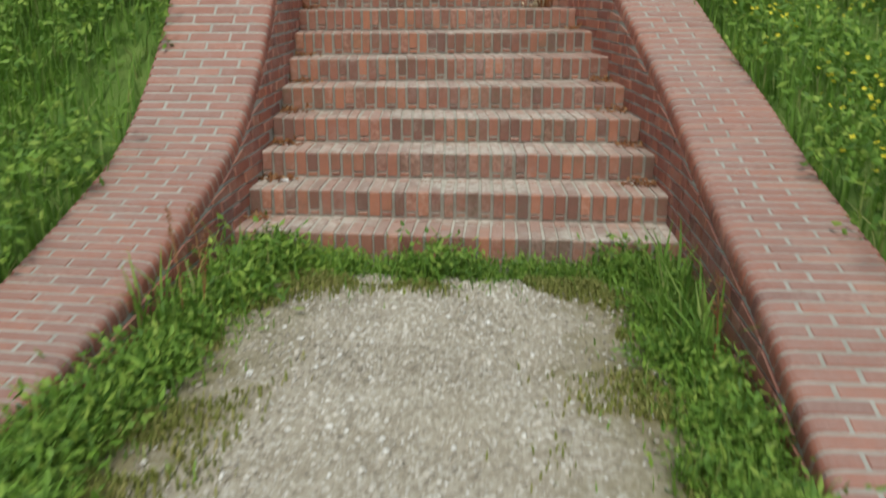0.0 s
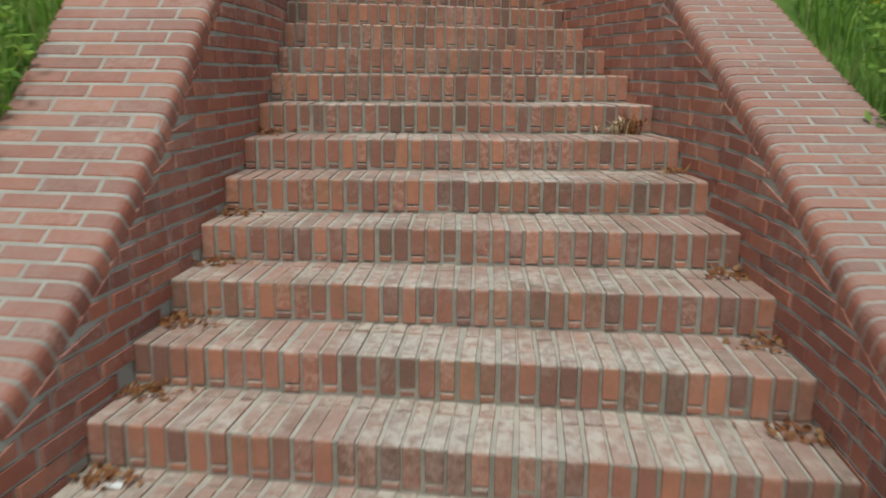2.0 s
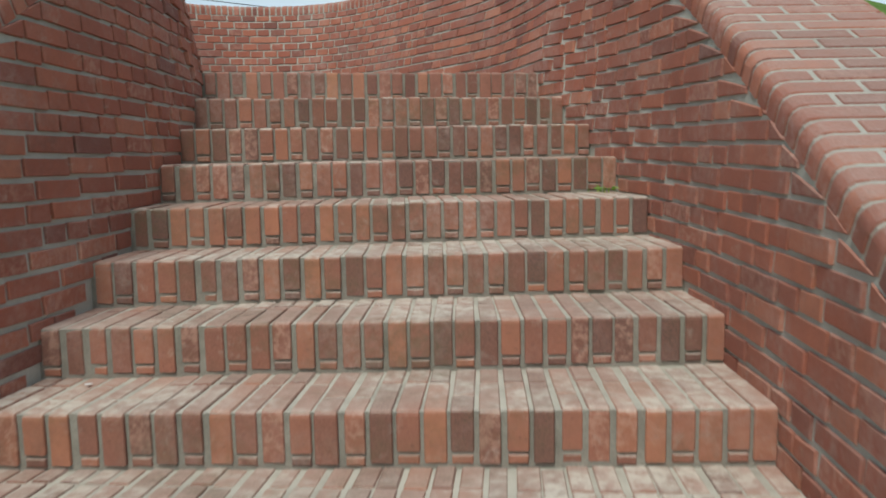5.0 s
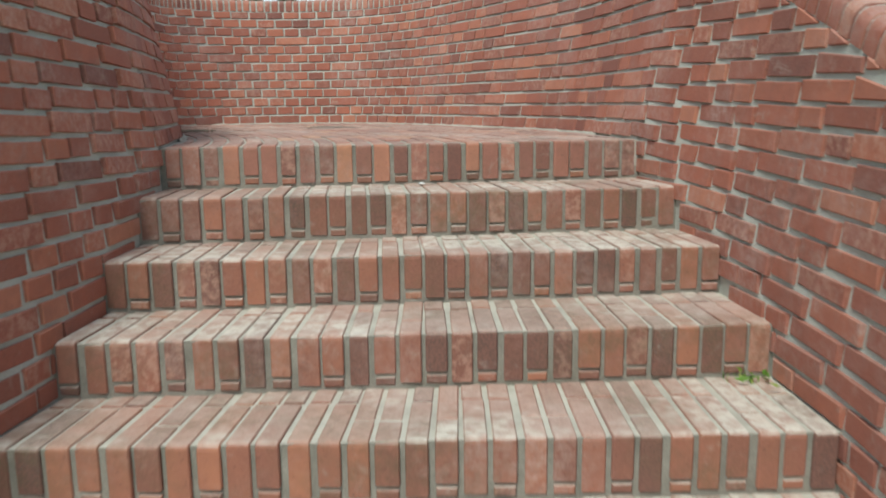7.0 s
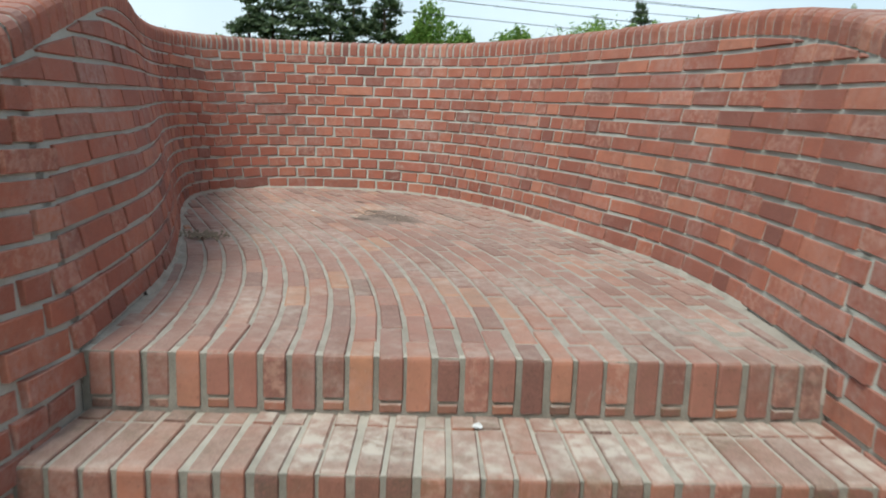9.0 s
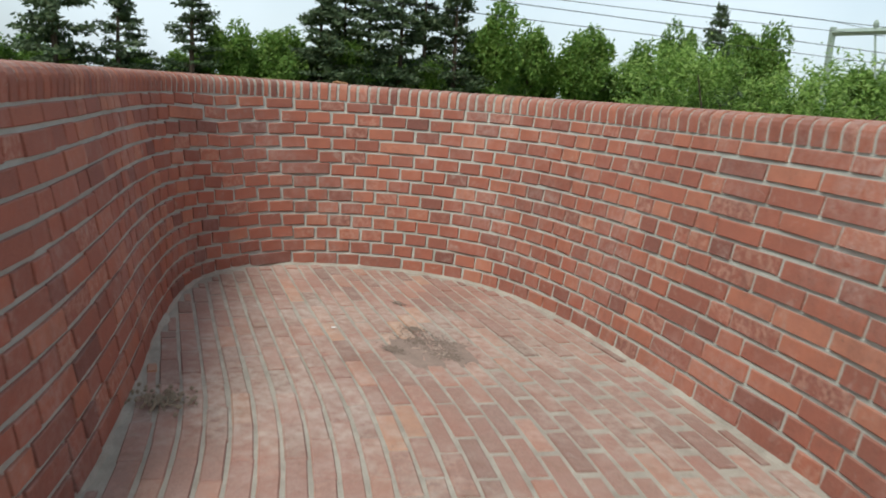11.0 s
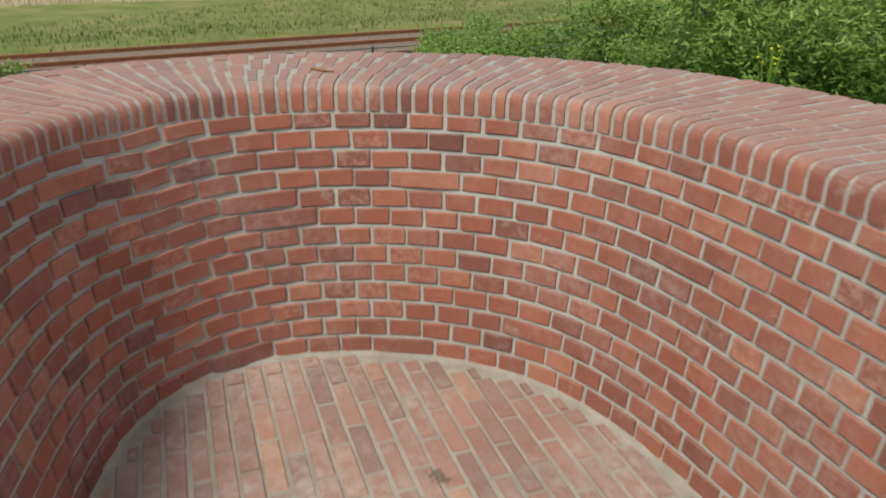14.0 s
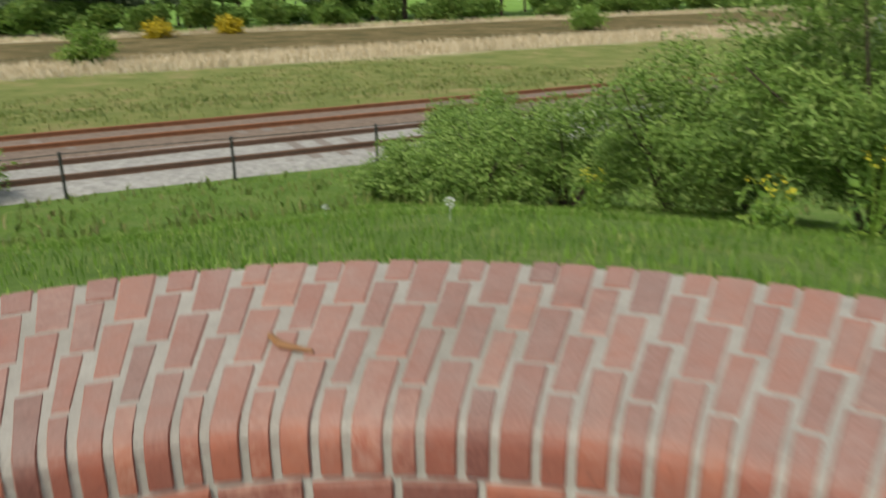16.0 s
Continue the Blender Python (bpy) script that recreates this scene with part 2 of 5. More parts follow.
def ground_material():
    """Meadow near the mound, a dry pale strip and a brown ditch beyond the railway, field beyond."""
    m = Mat("meadow soil", 0.95, 0.1)
    s = m.t.nodes.new("ShaderNodeSeparateXYZ")
    m.put(m.geo.outputs["Position"], s.inputs[0])
    across = m.math("ADD", m.math("MULTIPLY", s.outputs["X"], 0.907), m.math("MULTIPLY", s.outputs["Y"], -0.42))
    across = m.math("ADD", across, m.math("MULTIPLY", m.math("SUBTRACT", m.noise(0.07, 3, 0.6), 0.5), 9.0))
    near = m.ramp(m.noise(1.6, 6, 0.7), [(0.25, (0.09, 0.16, 0.03)), (0.5, (0.15, 0.235, 0.05)), (0.75, (0.24, 0.28, 0.09))])
    near = m.mix(m.span(m.noise(9, 5, 0.75), 0.35, 0.7, 0, 0.6), near, (0.075, 0.14, 0.03))
    dry = m.ramp(m.noise(0.5, 6, 0.7), [(0.3, (0.46, 0.38, 0.24)), (0.7, (0.62, 0.54, 0.38))])
    brown = m.ramp(m.noise(0.3, 5, 0.7), [(0.3, (0.065, 0.07, 0.028)), (0.5, (0.14, 0.11, 0.05)), (0.7, (0.24, 0.19, 0.095))])
    far = m.ramp(m.noise(0.2, 5, 0.7), [(0.3, (0.13, 0.25, 0.04)), (0.7, (0.20, 0.33, 0.07))])
    verge = m.ramp(m.noise(0.5, 6, 0.75), [(0.3, (0.10, 0.14, 0.035)), (0.52, (0.19, 0.21, 0.065)), (0.7, (0.31, 0.24, 0.12))])
    c = m.mix(m.span(across, -21.5, -23.5), near, verge)
    c = m.mix(m.span(across, -46, -49), c, dry)
    c = m.mix(m.span(across, -54, -56), c, brown)
    c = m.mix(m.span(across, -75, -77), c, dry)
    c = m.mix(m.span(across, -78, -84), c, far)
    m.color(c)
    m.bump(m.noise(14, 6, 0.8), 0.8, 0.05)
    return m.m


soil = ground_material()


def plain(name, c, rough=0.6, metal=0.0, scale=20.0, vary=0.4, dist=0.003):
    m = Mat(name, rough, 0.4)
    m.b.inputs["Metallic"].default_value = metal
    n = m.noise(scale, 5, 0.7)
    m.color(m.mix(m.span(n, 0.3, 0.7, 0, vary), c, tuple(v * 0.45 for v in c)))
    m.bump(m.noise(scale * 6, 3, 0.7), 0.35, dist)
    return m.m


def gravel_material():
    m = Mat("gravel", 0.95, 0.15)
    v = m.t.nodes.new("ShaderNodeTexVoronoi")
    v.inputs["Scale"].default_value = 75
    m.put(m.geo.outputs["Position"], v.inputs["Vector"])
    s = m.t.nodes.new("ShaderNodeSeparateXYZ")
    m.put(v.outputs["Color"], s.inputs[0])
    c = m.ramp(s.outputs["X"], [(0.0, (0.26, 0.22, 0.17)), (0.5, (0.40, 0.35, 0.27)), (0.85, (0.52, 0.47, 0.39)), (1.0, (0.66, 0.63, 0.57))])
    c = m.mix(m.span(m.noise(2.5, 5, 0.7), 0.35, 0.7, 0, 0.65), c, (0.36, 0.31, 0.23))
    # trodden earth and dead moss towards the edges of the path
    q = m.t.nodes.new("ShaderNodeSeparateXYZ")
    m.put(m.geo.outputs["Position"], q.inputs[0])
    edge = m.math("ADD", m.math("ABSOLUTE", q.outputs["X"], 0.0), m.math("MULTIPLY", m.math("SUBTRACT", m.noise(2.2, 5, 0.7), 0.5), 1.1))
    earth = m.ramp(m.noise(14, 5, 0.75), [(0.3, (0.13, 0.105, 0.055)), (0.55, (0.21, 0.18, 0.09)), (0.75, (0.30, 0.24, 0.15))])
    c = m.mix(m.span(edge, 0.45, 0.78, 0.0, 0.85), c, earth)
    m.color(c)
    m.bump(m.math("ADD", m.math("MULTIPLY", v.outputs["Distance"], -1.0), m.noise(150, 3, 0.7)), 0.8, 0.006)
    return m.m


gravel = gravel_material()


def pebble_material():
    m = Mat("pebble", 0.9, 0.2)
    m.color(m.ramp(m.random(), [(0.0, (0.22, 0.19, 0.15)), (0.5, (0.42, 0.37, 0.30)), (0.85, (0.58, 0.53, 0.46)), (1.0, (0.72, 0.70, 0.66))]))
    m.bump(m.noise(200, 3, 0.7), 0.4, 0.002)
    return m.m


pebble = pebble_material()
ballast_rust = plain("rusty ballast stone", (0.25, 0.185, 0.14), 0.95, 0, 7, 0.9, 0.03)
ballast = plain("ballast stone", (0.43, 0.415, 0.38), 0.95, 0, 7, 0.9, 0.03)
rust_steel = plain("rusty rail steel", (0.20, 0.115, 0.075), 0.75, 0.1, 6, 0.6)
rust_orange = plain("orange rusted rail steel", (0.34, 0.145, 0.07), 0.8, 0.1, 6, 0.6)
sleeper_wood = plain("sleeper", (0.25, 0.215, 0.185), 0.85, 0, 8, 0.6)
dark_metal = plain("dark fence steel", (0.05, 0.055, 0.05), 0.6, 0.4, 10)
green_paint = plain("pale green mast paint", (0.36, 0.42, 0.36), 0.6, 0.2, 6)
bark = plain("bark", (0.10, 0.07, 0.05), 0.9, 0, 9, 0.7, 0.02)
wire_metal = plain("wire", (0.06, 0.06, 0.065), 0.5, 0.6, 5)
litter_white = plain("white litter", (0.75, 0.75, 0.73), 0.6, 0, 30, 0.2)
dry_dirt = plain("dry dirt", (0.30, 0.24, 0.17), 0.95, 0, 60, 0.6)
dust_film = plain("dried mud film", (0.30, 0.22, 0.18), 0.95, 0, 25, 0.5)
mud = plain("dark mud", (0.22, 0.165, 0.13), 0.95, 0, 40, 0.6)


# ---- geometry helpers ----
def mesh_of(name, verts, faces, mat, smooth=False):
    me = bpy.data.meshes.new(name)
    me.from_pydata([tuple(v) for v in verts], [], [tuple(f) for f in faces])
    me.materials.append(mat)
    if smooth:
        me.polygons.foreach_set("use_smooth", [True] * len(me.polygons))
        if smooth == "rounded":
            me.set_sharp_from_angle(angle=radians(35))
    me.update()
    return me


def part(name, me, parent, m=None, label=""):
    """One mesh object under a thing or a part; m is its place in the world (parents stand at the origin)."""
    ob = new(name, me)
    ob.parent = parent
    if m is not None:
        ob.matrix_basis = m
    if label:
        ob["label"] = label
    return ob


def basis(x, y, z, o, sx=1.0, sy=1.0, sz=1.0):
    return Matrix(((x[0] * sx, y[0] * sy, z[0] * sz, o[0]), (x[1] * sx, y[1] * sy, z[1] * sz, o[1]), (x[2] * sx, y[2] * sy, z[2] * sz, o[2]), (0, 0, 0, 1)))


class Pile:
    """Many pieces gathered into one mesh."""

    def __init__(self):
        self.v, self.f, self.n = [], [], 0

    def add(self, verts, faces):
        self.v.extend(verts)
        n = self.n
        self.f.extend(tuple(i + n for i in f) for f in faces)
        self.n += len(verts)

    def add_mesh(self, me, m):
        self.add([m @ v.co for v in me.vertices], [tuple(p.vertices) for p in me.polygons])


def box_piece(lx, ly, lz, ch=0.004, jit=0.0, rnd=None):
    """A brick with chamfered face: x along, face at y = 0 looking to -y, z up from 0."""
    r = rnd or random.Random(1)
    q = [(-lx / 2, 0), (lx / 2, 0), (lx / 2, lz), (-lx / 2, lz)]
    i = [(-lx / 2 + ch, ch), (lx / 2 - ch, ch), (lx / 2 - ch, lz - ch), (-lx / 2 + ch, lz - ch)]
    j = lambda: r.uniform(-jit, jit)  # noqa: E731
    v = [(x + j(), 0.0 + j() * 0.5, z + j()) for x, z in i] + [(x + j() * 0.6, ch, z + j() * 0.6) for x, z in q] + [(x, ly, z) for x, z in q]
    f = [(0, 1, 2, 3)]
    for a in range(4):
        b = (a + 1) % 4
        f += [(4 + a, 4 + b, b, a), (8 + a, 8 + b, 4 + b, 4 + a)]
    f.append((8, 11, 10, 9))
    return v, f


def nose_piece(w, length, h, rad, seg=3, ch=0.003):
    """A brick on edge: front at y = 0, rounded top front edge, top at z = 0, depth along y."""
    prof = [(0.0, -h), (0.0, -rad)]
    for a in range(1, seg):
        t = math.pi / 2 * a / seg
        prof.append((rad - rad * math.cos(t), -rad + rad * math.sin(t)))
    prof += [(rad, 0.0), (length - ch, 0.0), (length, -ch), (length, -h)]
    cy, cz = length / 2, -h / 2
    rings = []
    for x, k in ((-w / 2, ch), (-w / 2 + ch, 0), (w / 2 - ch, 0), (w / 2, ch)):
        rings.append([(x, y + (k if y < cy else -k), z + (k if z < cz else -k)) for y, z in prof])
    n = len(prof)
    v = [p for r in rings for p in r]
    f = []
    for r in range(3):
        for a in range(n):
            b = (a + 1) % n
            f.append((r * n + a, r * n + b, (r + 1) * n + b, (r + 1) * n + a))
    f.append(tuple(range(n - 1, -1, -1)))
    f.append(tuple(3 * n + a for a in range(n)))
    return v, f


def top_piece(w, length, h, ch=0.003):
    """A brick seen from above: top at z = 0, from y = 0 to its length, with chamfered top edges."""
    v, f = box_piece(w, h, length, ch)
    return [(x, z, -y) for x, y, z in v], [tuple(reversed(q)) for q in f]


def tube(points, radius, sides=6):
    """A tapered tube through points; radius is a number or one for each point."""
    rs = radius if isinstance(radius, (list, tuple)) else [radius] * len(points)
    v, f = [], []
    for k, p in enumerate(points):
        a = Vector(points[max(k - 1, 0)])
        b = Vector(points[min(k + 1, len(points) - 1)])
        d = (b - a).normalized()
        u = d.cross(Vector((0, 0, 1)) if abs(d.z) < 0.9 else Vector((1, 0, 0))).normalized()
        w = d.cross(u)
        for s in range(sides):
            t = 2 * math.pi * s / sides
            v.append(Vector(p) + (u * math.cos(t) + w * math.sin(t)) * rs[k])
    for k in range(len(points) - 1):
        for s in range(sides):
            e = (s + 1) % sides
            f.append((k * sides + s, k * sides + e, (k + 1) * sides + e, (k + 1) * sides + s))
    f.append(tuple(range(sides - 1, -1, -1)))
    f.append(tuple((len(points) - 1) * sides + s for s in range(sides)))
    return v, f


# ---- the plan ----
RISE, STEPS, PITCH, COURSE = 0.145, 17, 0.065, 0.065
FLOOR = RISE * STEPS
COPING = 0.085


def left_end(k):
    return (-8.5e-05 * k**3 - 0.002114 * k**2 + 0.001344 * k - 1.115815, -0.000158 * k**3 + 0.003268 * k**2 + 0.27394 * k - 0.273997)


def right_end(k):
    return (0.000105 * k**3 - 0.008871 * k**2 + 0.014438 * k + 1.102822, -0.000509 * k**3 + 0.011159 * k**2 + 0.300548 * k - 0.314562)


def along(table, x):
    return float(np.interp(x, [a for a, _ in table], [b for _, b in table]))


# coping height over the step number, on either side
TOP_R = [(-8, -0.03), (-6, 0.0), (-4.9, 0.08), (-4.1, 0.18), (-3.3, 0.26), (-2.7, 0.33), (-1, 0.42), (1, 0.56), (2, 0.67), (3, 0.80), (4, 0.93), (5, 1.10), (6, 1.29), (7, 1.47), (8, 1.68), (9, 1.90), (10, 2.11), (11.5, 2.43), (12.9, 2.71), (14.4, 2.93), (16, 3.13), (17.3, 3.25), (18.2, 3.33), (19.5, 3.39)]
TOP_L = [(-8, -0.03), (-6, 0.03), (-4.9, 0.09), (-3.3, 0.17), (-2.2, 0.22), (-1, 0.32), (1, 0.49), (2, 0.62), (3, 0.79), (4, 0.98), (5, 1.21), (6, 1.47), (7, 1.72), (8, 1.93), (9, 2.13), (10, 2.33), (12, 2.68), (14.4, 2.99), (16.2, 3.12), (17, 3.18), (18.3, 3.28), (19.3, 3.345), (20.5, 3.39)]
OUTLINE = [(-0.94, 5.90), (-1.23, 6.30), (-1.5, 6.57), (-1.88, 6.87), (-2.25, 7.14), (-2.6, 7.37), (-2.97, 7.56), (-3.30, 7.645), (-3.6, 7.60), (-3.84, 7.49), (-4.05, 7.33), (-4.20, 7.13), (-4.25, 6.93), (-4.21, 6.73), (-4.10, 6.54), (-3.88, 6.31), (-3.6, 6.05), (-3.3, 5.8), (-3.0, 5.54), (-2.72, 5.28), (-2.5, 5.04), (-2.3, 4.78)]

ctrl = []
for k, (x, y) in zip((-8, -6.2, -4.6, -2.7, -0.8), ((1.19, -3.0), (1.17, -2.4), (1.145, -1.8), (1.13, -1.2), (1.115, -0.6))):
    ctrl.append((x, y, k))
ctrl += [(*right_end(k), k) for k in range(1, 18)]
OUT_K = [18.2, 19.5] + [30] * (len(OUTLINE) - 4) + [40.8, 42.0]
ctrl += [(x, y, k) for (x, y), k in zip(OUTLINE, OUT_K)]
ctrl += [(*left_end(k), 60 - k) for k in range(17, 0, -1)]
for k, (x, y) in zip((-0.8, -2.7, -4.6, -6.2, -8), ((-1.115, -0.6), (-1.125, -1.2), (-1.15, -1.8), (-1.2, -2.4), (-1.27, -3.0))):
    ctrl.append((x, y, 60 - k))
# dense samples along the inner face of the wall, smoothed
dense = []
for a in range(len(ctrl) - 1):
    p0, p1, p2, p3 = (Vector(ctrl[min(max(a + d, 0), len(ctrl) - 1)]) for d in (-1, 0, 1, 2))
    for s in range(40):
        t = s / 40
        q = 0.5 * (2 * p1 + (p2 - p0) * t + (2 * p0 - 5 * p1 + 4 * p2 - p3) * t * t + (3 * p1 - p0 - 3 * p2 + p3) * t**3)
        dense.append((q.x, q.y, p1.z + (p2.z - p1.z) * t))
dense = np.array(dense)
seg = np.hypot(*np.diff(dense[:, :2], axis=0).T)
arc = np.r_[0, np.cumsum(seg)]
STEP = 0.02
S = np.arange(0, arc[-1], STEP)
WX, WY, WK = (np.interp(S, arc, dense[:, i]) for i in range(3))
ker = np.exp(-0.5 * (np.arange(-12, 13) / 6.0) ** 2)
ker /= ker.sum()
WX, WY = (np.convolve(np.pad(v, 12, mode="reflect", reflect_type="odd"), ker, "valid") for v in (WX, WY))
TX, TY = np.gradient(WX), np.gradient(WY)
ln = np.hypot(TX, TY)
TX, TY = TX / ln, TY / ln
NX, NY = TY, -TX
# turning to the left counts as positive: the outer side spreads
CURV = np.convolve(np.pad((TX * np.gradient(TY) - TY * np.gradient(TX)) / STEP, 12, mode="edge"), ker, "valid")
rk = np.interp(WK, *zip(*TOP_R))
lk = np.interp(60 - WK, *zip(*TOP_L))
WZ = np.where(WK <= 25, rk, np.where(WK >= 35, lk, 3.39))
ker2 = np.exp(-0.5 * (np.arange(-30, 31) / 12.0) ** 2)
ker2 /= ker2.sum()
WZ = np.convolve(np.pad(WZ, 30, mode="reflect", reflect_type="odd"), ker2, "valid")
step_no = np.minimum(np.where(WK <= 30, WK, 60 - WK), 17)
WW = np.where(WK < 30, np.interp(step_no, [-8, -3, 4, 10, 15, 17], [0.52, 0.52, 0.50, 0.49, 0.52, 0.60]), np.interp(step_no, [-8, -3, 4, 10, 17], [0.52, 0.52, 0.62, 0.64, 0.62]))
WW = np.where((WK > 19) & (WK < 41.5), 0.70, WW)
# the face leans outwards as it rises
LEAN = 0.16 / 0.95
LEANS = LEAN * np.interp(step_no, [0, 11, 17], [0.25, 0.3, 1.0])

BASE = np.where(step_no < 1, 0.0, RISE * np.floor(np.clip(step_no, 0, 17)))
smooth = np.exp(-0.5 * (np.arange(-20, 21) / 9.0) ** 2)
smooth /= smooth.sum()
WW, LEANS = (np.convolve(np.pad(v, 20, mode="edge"), smooth, "valid") for v in (WW, LEANS))
WL = LEANS * (WZ - np.clip(RISE * step_no, 0, FLOOR))
TZ = np.gradient(WZ) / STEP


def on_wall(s):
    """Place, tangent, outward normal, coping height, slope, width, floor and curvature at s along the wall."""
    g = lambda a: float(np.interp(s, S, a))  # noqa: E731
    t = Vector((g(TX), g(TY), 0)).normalized()
    return Vector((g(WX), g(WY), 0)), t, Vector((t.y, -t.x, 0)), g(WZ), g(TZ), g(WW), g(BASE), g(CURV)


S_RIGHT = float(S[np.argmax(WK > 17.0)])
S_LEFT = float(S[np.argmax(WK > 42.9)])
END = float(S[-1])
OUTER = np.stack([WX + NX * (WW + WL), WY + NY * (WW + WL)], 1)
inside_poly = np.stack([WX + NX * 0.25, WY + NY * 0.25], 1)


def inside(x, y, poly):
    """Whether points lie inside a closed outline."""
    x, y = np.asarray(x, float), np.asarray(y, float)
    hit = np.zeros(x.shape, bool)
    j = len(poly) - 1
    for i in range(len(poly)):
        (ax, ay), (bx, by) = poly[i], poly[j]
        if ay != by:
            hit ^= ((ay > y) != (by > y)) & (x < (bx - ax) * (y - ay) / (by - ay) + ax)
        j = i
    return hit


MOUND = [(OUTER[i, 0], OUTER[i, 1], float(WZ[i])) for i in range(0, len(S), 8)]


def ground_height(x, y):
    """The grassy mound round the walls, falling away to flat land; a low bank under the railway."""
    x, y = np.asarray(x, float), np.asarray(y, float)
    top, weight, near = np.zeros(x.shape), np.zeros(x.shape), np.full(x.shape, 1e9)
    for px, py, pz in MOUND:
        d2 = (x - px) ** 2 + (y - py) ** 2
        w = 1 / (d2 + 0.02) ** 3
        top += w * pz
        weight += w
        near = np.minimum(near, d2)
    near = np.sqrt(near)
    h = top / weight - 0.09 - 0.245 * near + 0.0012 * near * near * (near < 60)
    h = np.where(near < 60, h, -1.0)
    h = 0.5 * (h + np.sqrt(h * h + 0.02)) - 0.02
    h = h + 0.05 * np.sin(x * 0.9 + 1) * np.cos(y * 1.1) * np.clip(near - 0.4, 0, 1) * np.clip(h, 0, 1)
    across = 0.907 * x - 0.42 * y
    return h + 0.55 * np.clip((-16.5 - across) / 3, 0, 1) * np.clip((across + 36) / 6, 0, 1)

# ---- ground ----
def graded(lo, hi, fine, far):
    a = list(np.arange(lo, hi, fine))
    d, p, q = fine, [], []
    x0, x1 = lo, hi
    while x1 < far:
        d *= 1.12
        x1 += d
        x0 -= d
        q.append(x1)
        p.append(x0)
    return np.array(p[::-1] + a + q)


gx, gy = graded(-8.0, 4.0, 0.12, 1500), graded(-5.0, 11.0, 0.12, 1500)
GX, GY = np.meshgrid(gx, gy)
GZ = ground_height(GX, GY)
inner = inside(GX, GY, inside_poly)
GZ = np.where(inner, -0.05, GZ)
gv = np.stack([GX.ravel(), GY.ravel(), GZ.ravel()], 1)
nx = len(gx)
gf = [(r * nx + c, r * nx + c + 1, (r + 1) * nx + c + 1, (r + 1) * nx + c) for r in range(len(gy) - 1) for c in range(nx - 1)]
ground = new("ground", mesh_of("ground", gv, gf, soil, True))
tagged(ground, "grassy earth mound and flat meadow reaching the horizon", "ground", kind="structure")

# gravel path in front of the steps
rnd = random.Random(5)
pv, pf = [], []
for r in range(60):
    y = -0.25 - r * 0.12
    for c in range(15):
        u = c / 14 * 2 - 1
        wob = 0.10 * noise.noise((u * 3, y * 1.3, 2)) + 0.06 * noise.noise((u * 9, y * 5, 4))
        pv.append((u * (0.98 + (wob if abs(u) > 0.9 else 0)), y, 0.012 + 0.015 * (1 - u * u) + 0.012 * noise.noise((u * 4, y * 3, 0))))
for r in range(59):
    for c in range(14):
        a = r * 15 + c
        pf.append((a, a + 15, a + 16, a + 1))
gravel_path = new("gravel_path", mesh_of("gravel_path", pv, pf, gravel, True))
tagged(gravel_path, "pale beige gravel path leading up to the brick steps", "path", kind="structure")


# ---- walls ----
def wall_section(name, s0, s1, label):
    """The mortar core of the wall between two places, as one solid."""
    idx = [i for i in range(len(S)) if s0 - STEP <= S[i] <= s1 + STEP][::2]
    v, f = [], []
    for i in idx:
        p, n = (WX[i], WY[i]), (NX[i], NY[i])
        zt = WZ[i] - 0.005
        w = WW[i] - 0.012
        zl = min(float(np.clip(RISE * step_no[i], 0, FLOOR)), zt - COPING - 0.03)
        le = WL[i]
        for d, z in ((0.003, -0.3), (0.003, zl), (0.003 + le, zt - COPING), (0.003 + le, zt - 0.036), (0.0085 + le, zt - 0.0155), (0.0215 + le, zt - 0.0035), (0.046 + le, zt + 0.001), (w + le, zt), (w + le, -0.3)):
            v.append((p[0] + n[0] * d, p[1] + n[1] * d, z))
    for k in range(len(idx) - 1):
        for a in range(9):
            b = (a + 1) % 9
            f.append((k * 9 + a, k * 9 + b, (k + 1) * 9 + b, (k + 1) * 9 + a))
    f.append((8, 7, 6, 5, 4, 3, 2, 1, 0))
    f.append(tuple((len(idx) - 1) * 9 + a for a in range(9)))
    ob = new(name, mesh_of(name, v, f, mortar))
    # the rounded joints between the coping's noses
    ob.data.materials.append(mortar_coping)
    for q in ob.data.polygons[:9 * (len(idx) - 1)]:
        q.material_index = 1 if q.index % 9 in (3, 4, 5, 6) else 0
    return tagged(ob, label, "wall", kind="structure")


wall_right = wall_section("wall_east", 0, S_RIGHT, "curved red brick stair wall with grey mortar")
wall_end = wall_section("wall_north", S_RIGHT, S_LEFT, "rounded red brick parapet of the lookout platform")
wall_left = wall_section("wall_west", S_LEFT, END, "red brick stair wall with grey mortar joints")

rnd = random.Random(11)
HEADER, STRETCHER, JOINT, BRICK_H = 0.106, 0.222, 0.013, 0.0515
head_meshes, long_meshes = [], []
for n in range(5):
    v, f = box_piece(HEADER, 0.06, BRICK_H, 0.0022, 0.003, rnd)
    head_meshes.append(mesh_of("header_brick", v, f, brick_wall))
    v, f = box_piece(STRETCHER, 0.06, BRICK_H, 0.0022, 0.003, rnd)
    long_meshes.append(mesh_of("stretcher_brick", v, f, brick_wall))

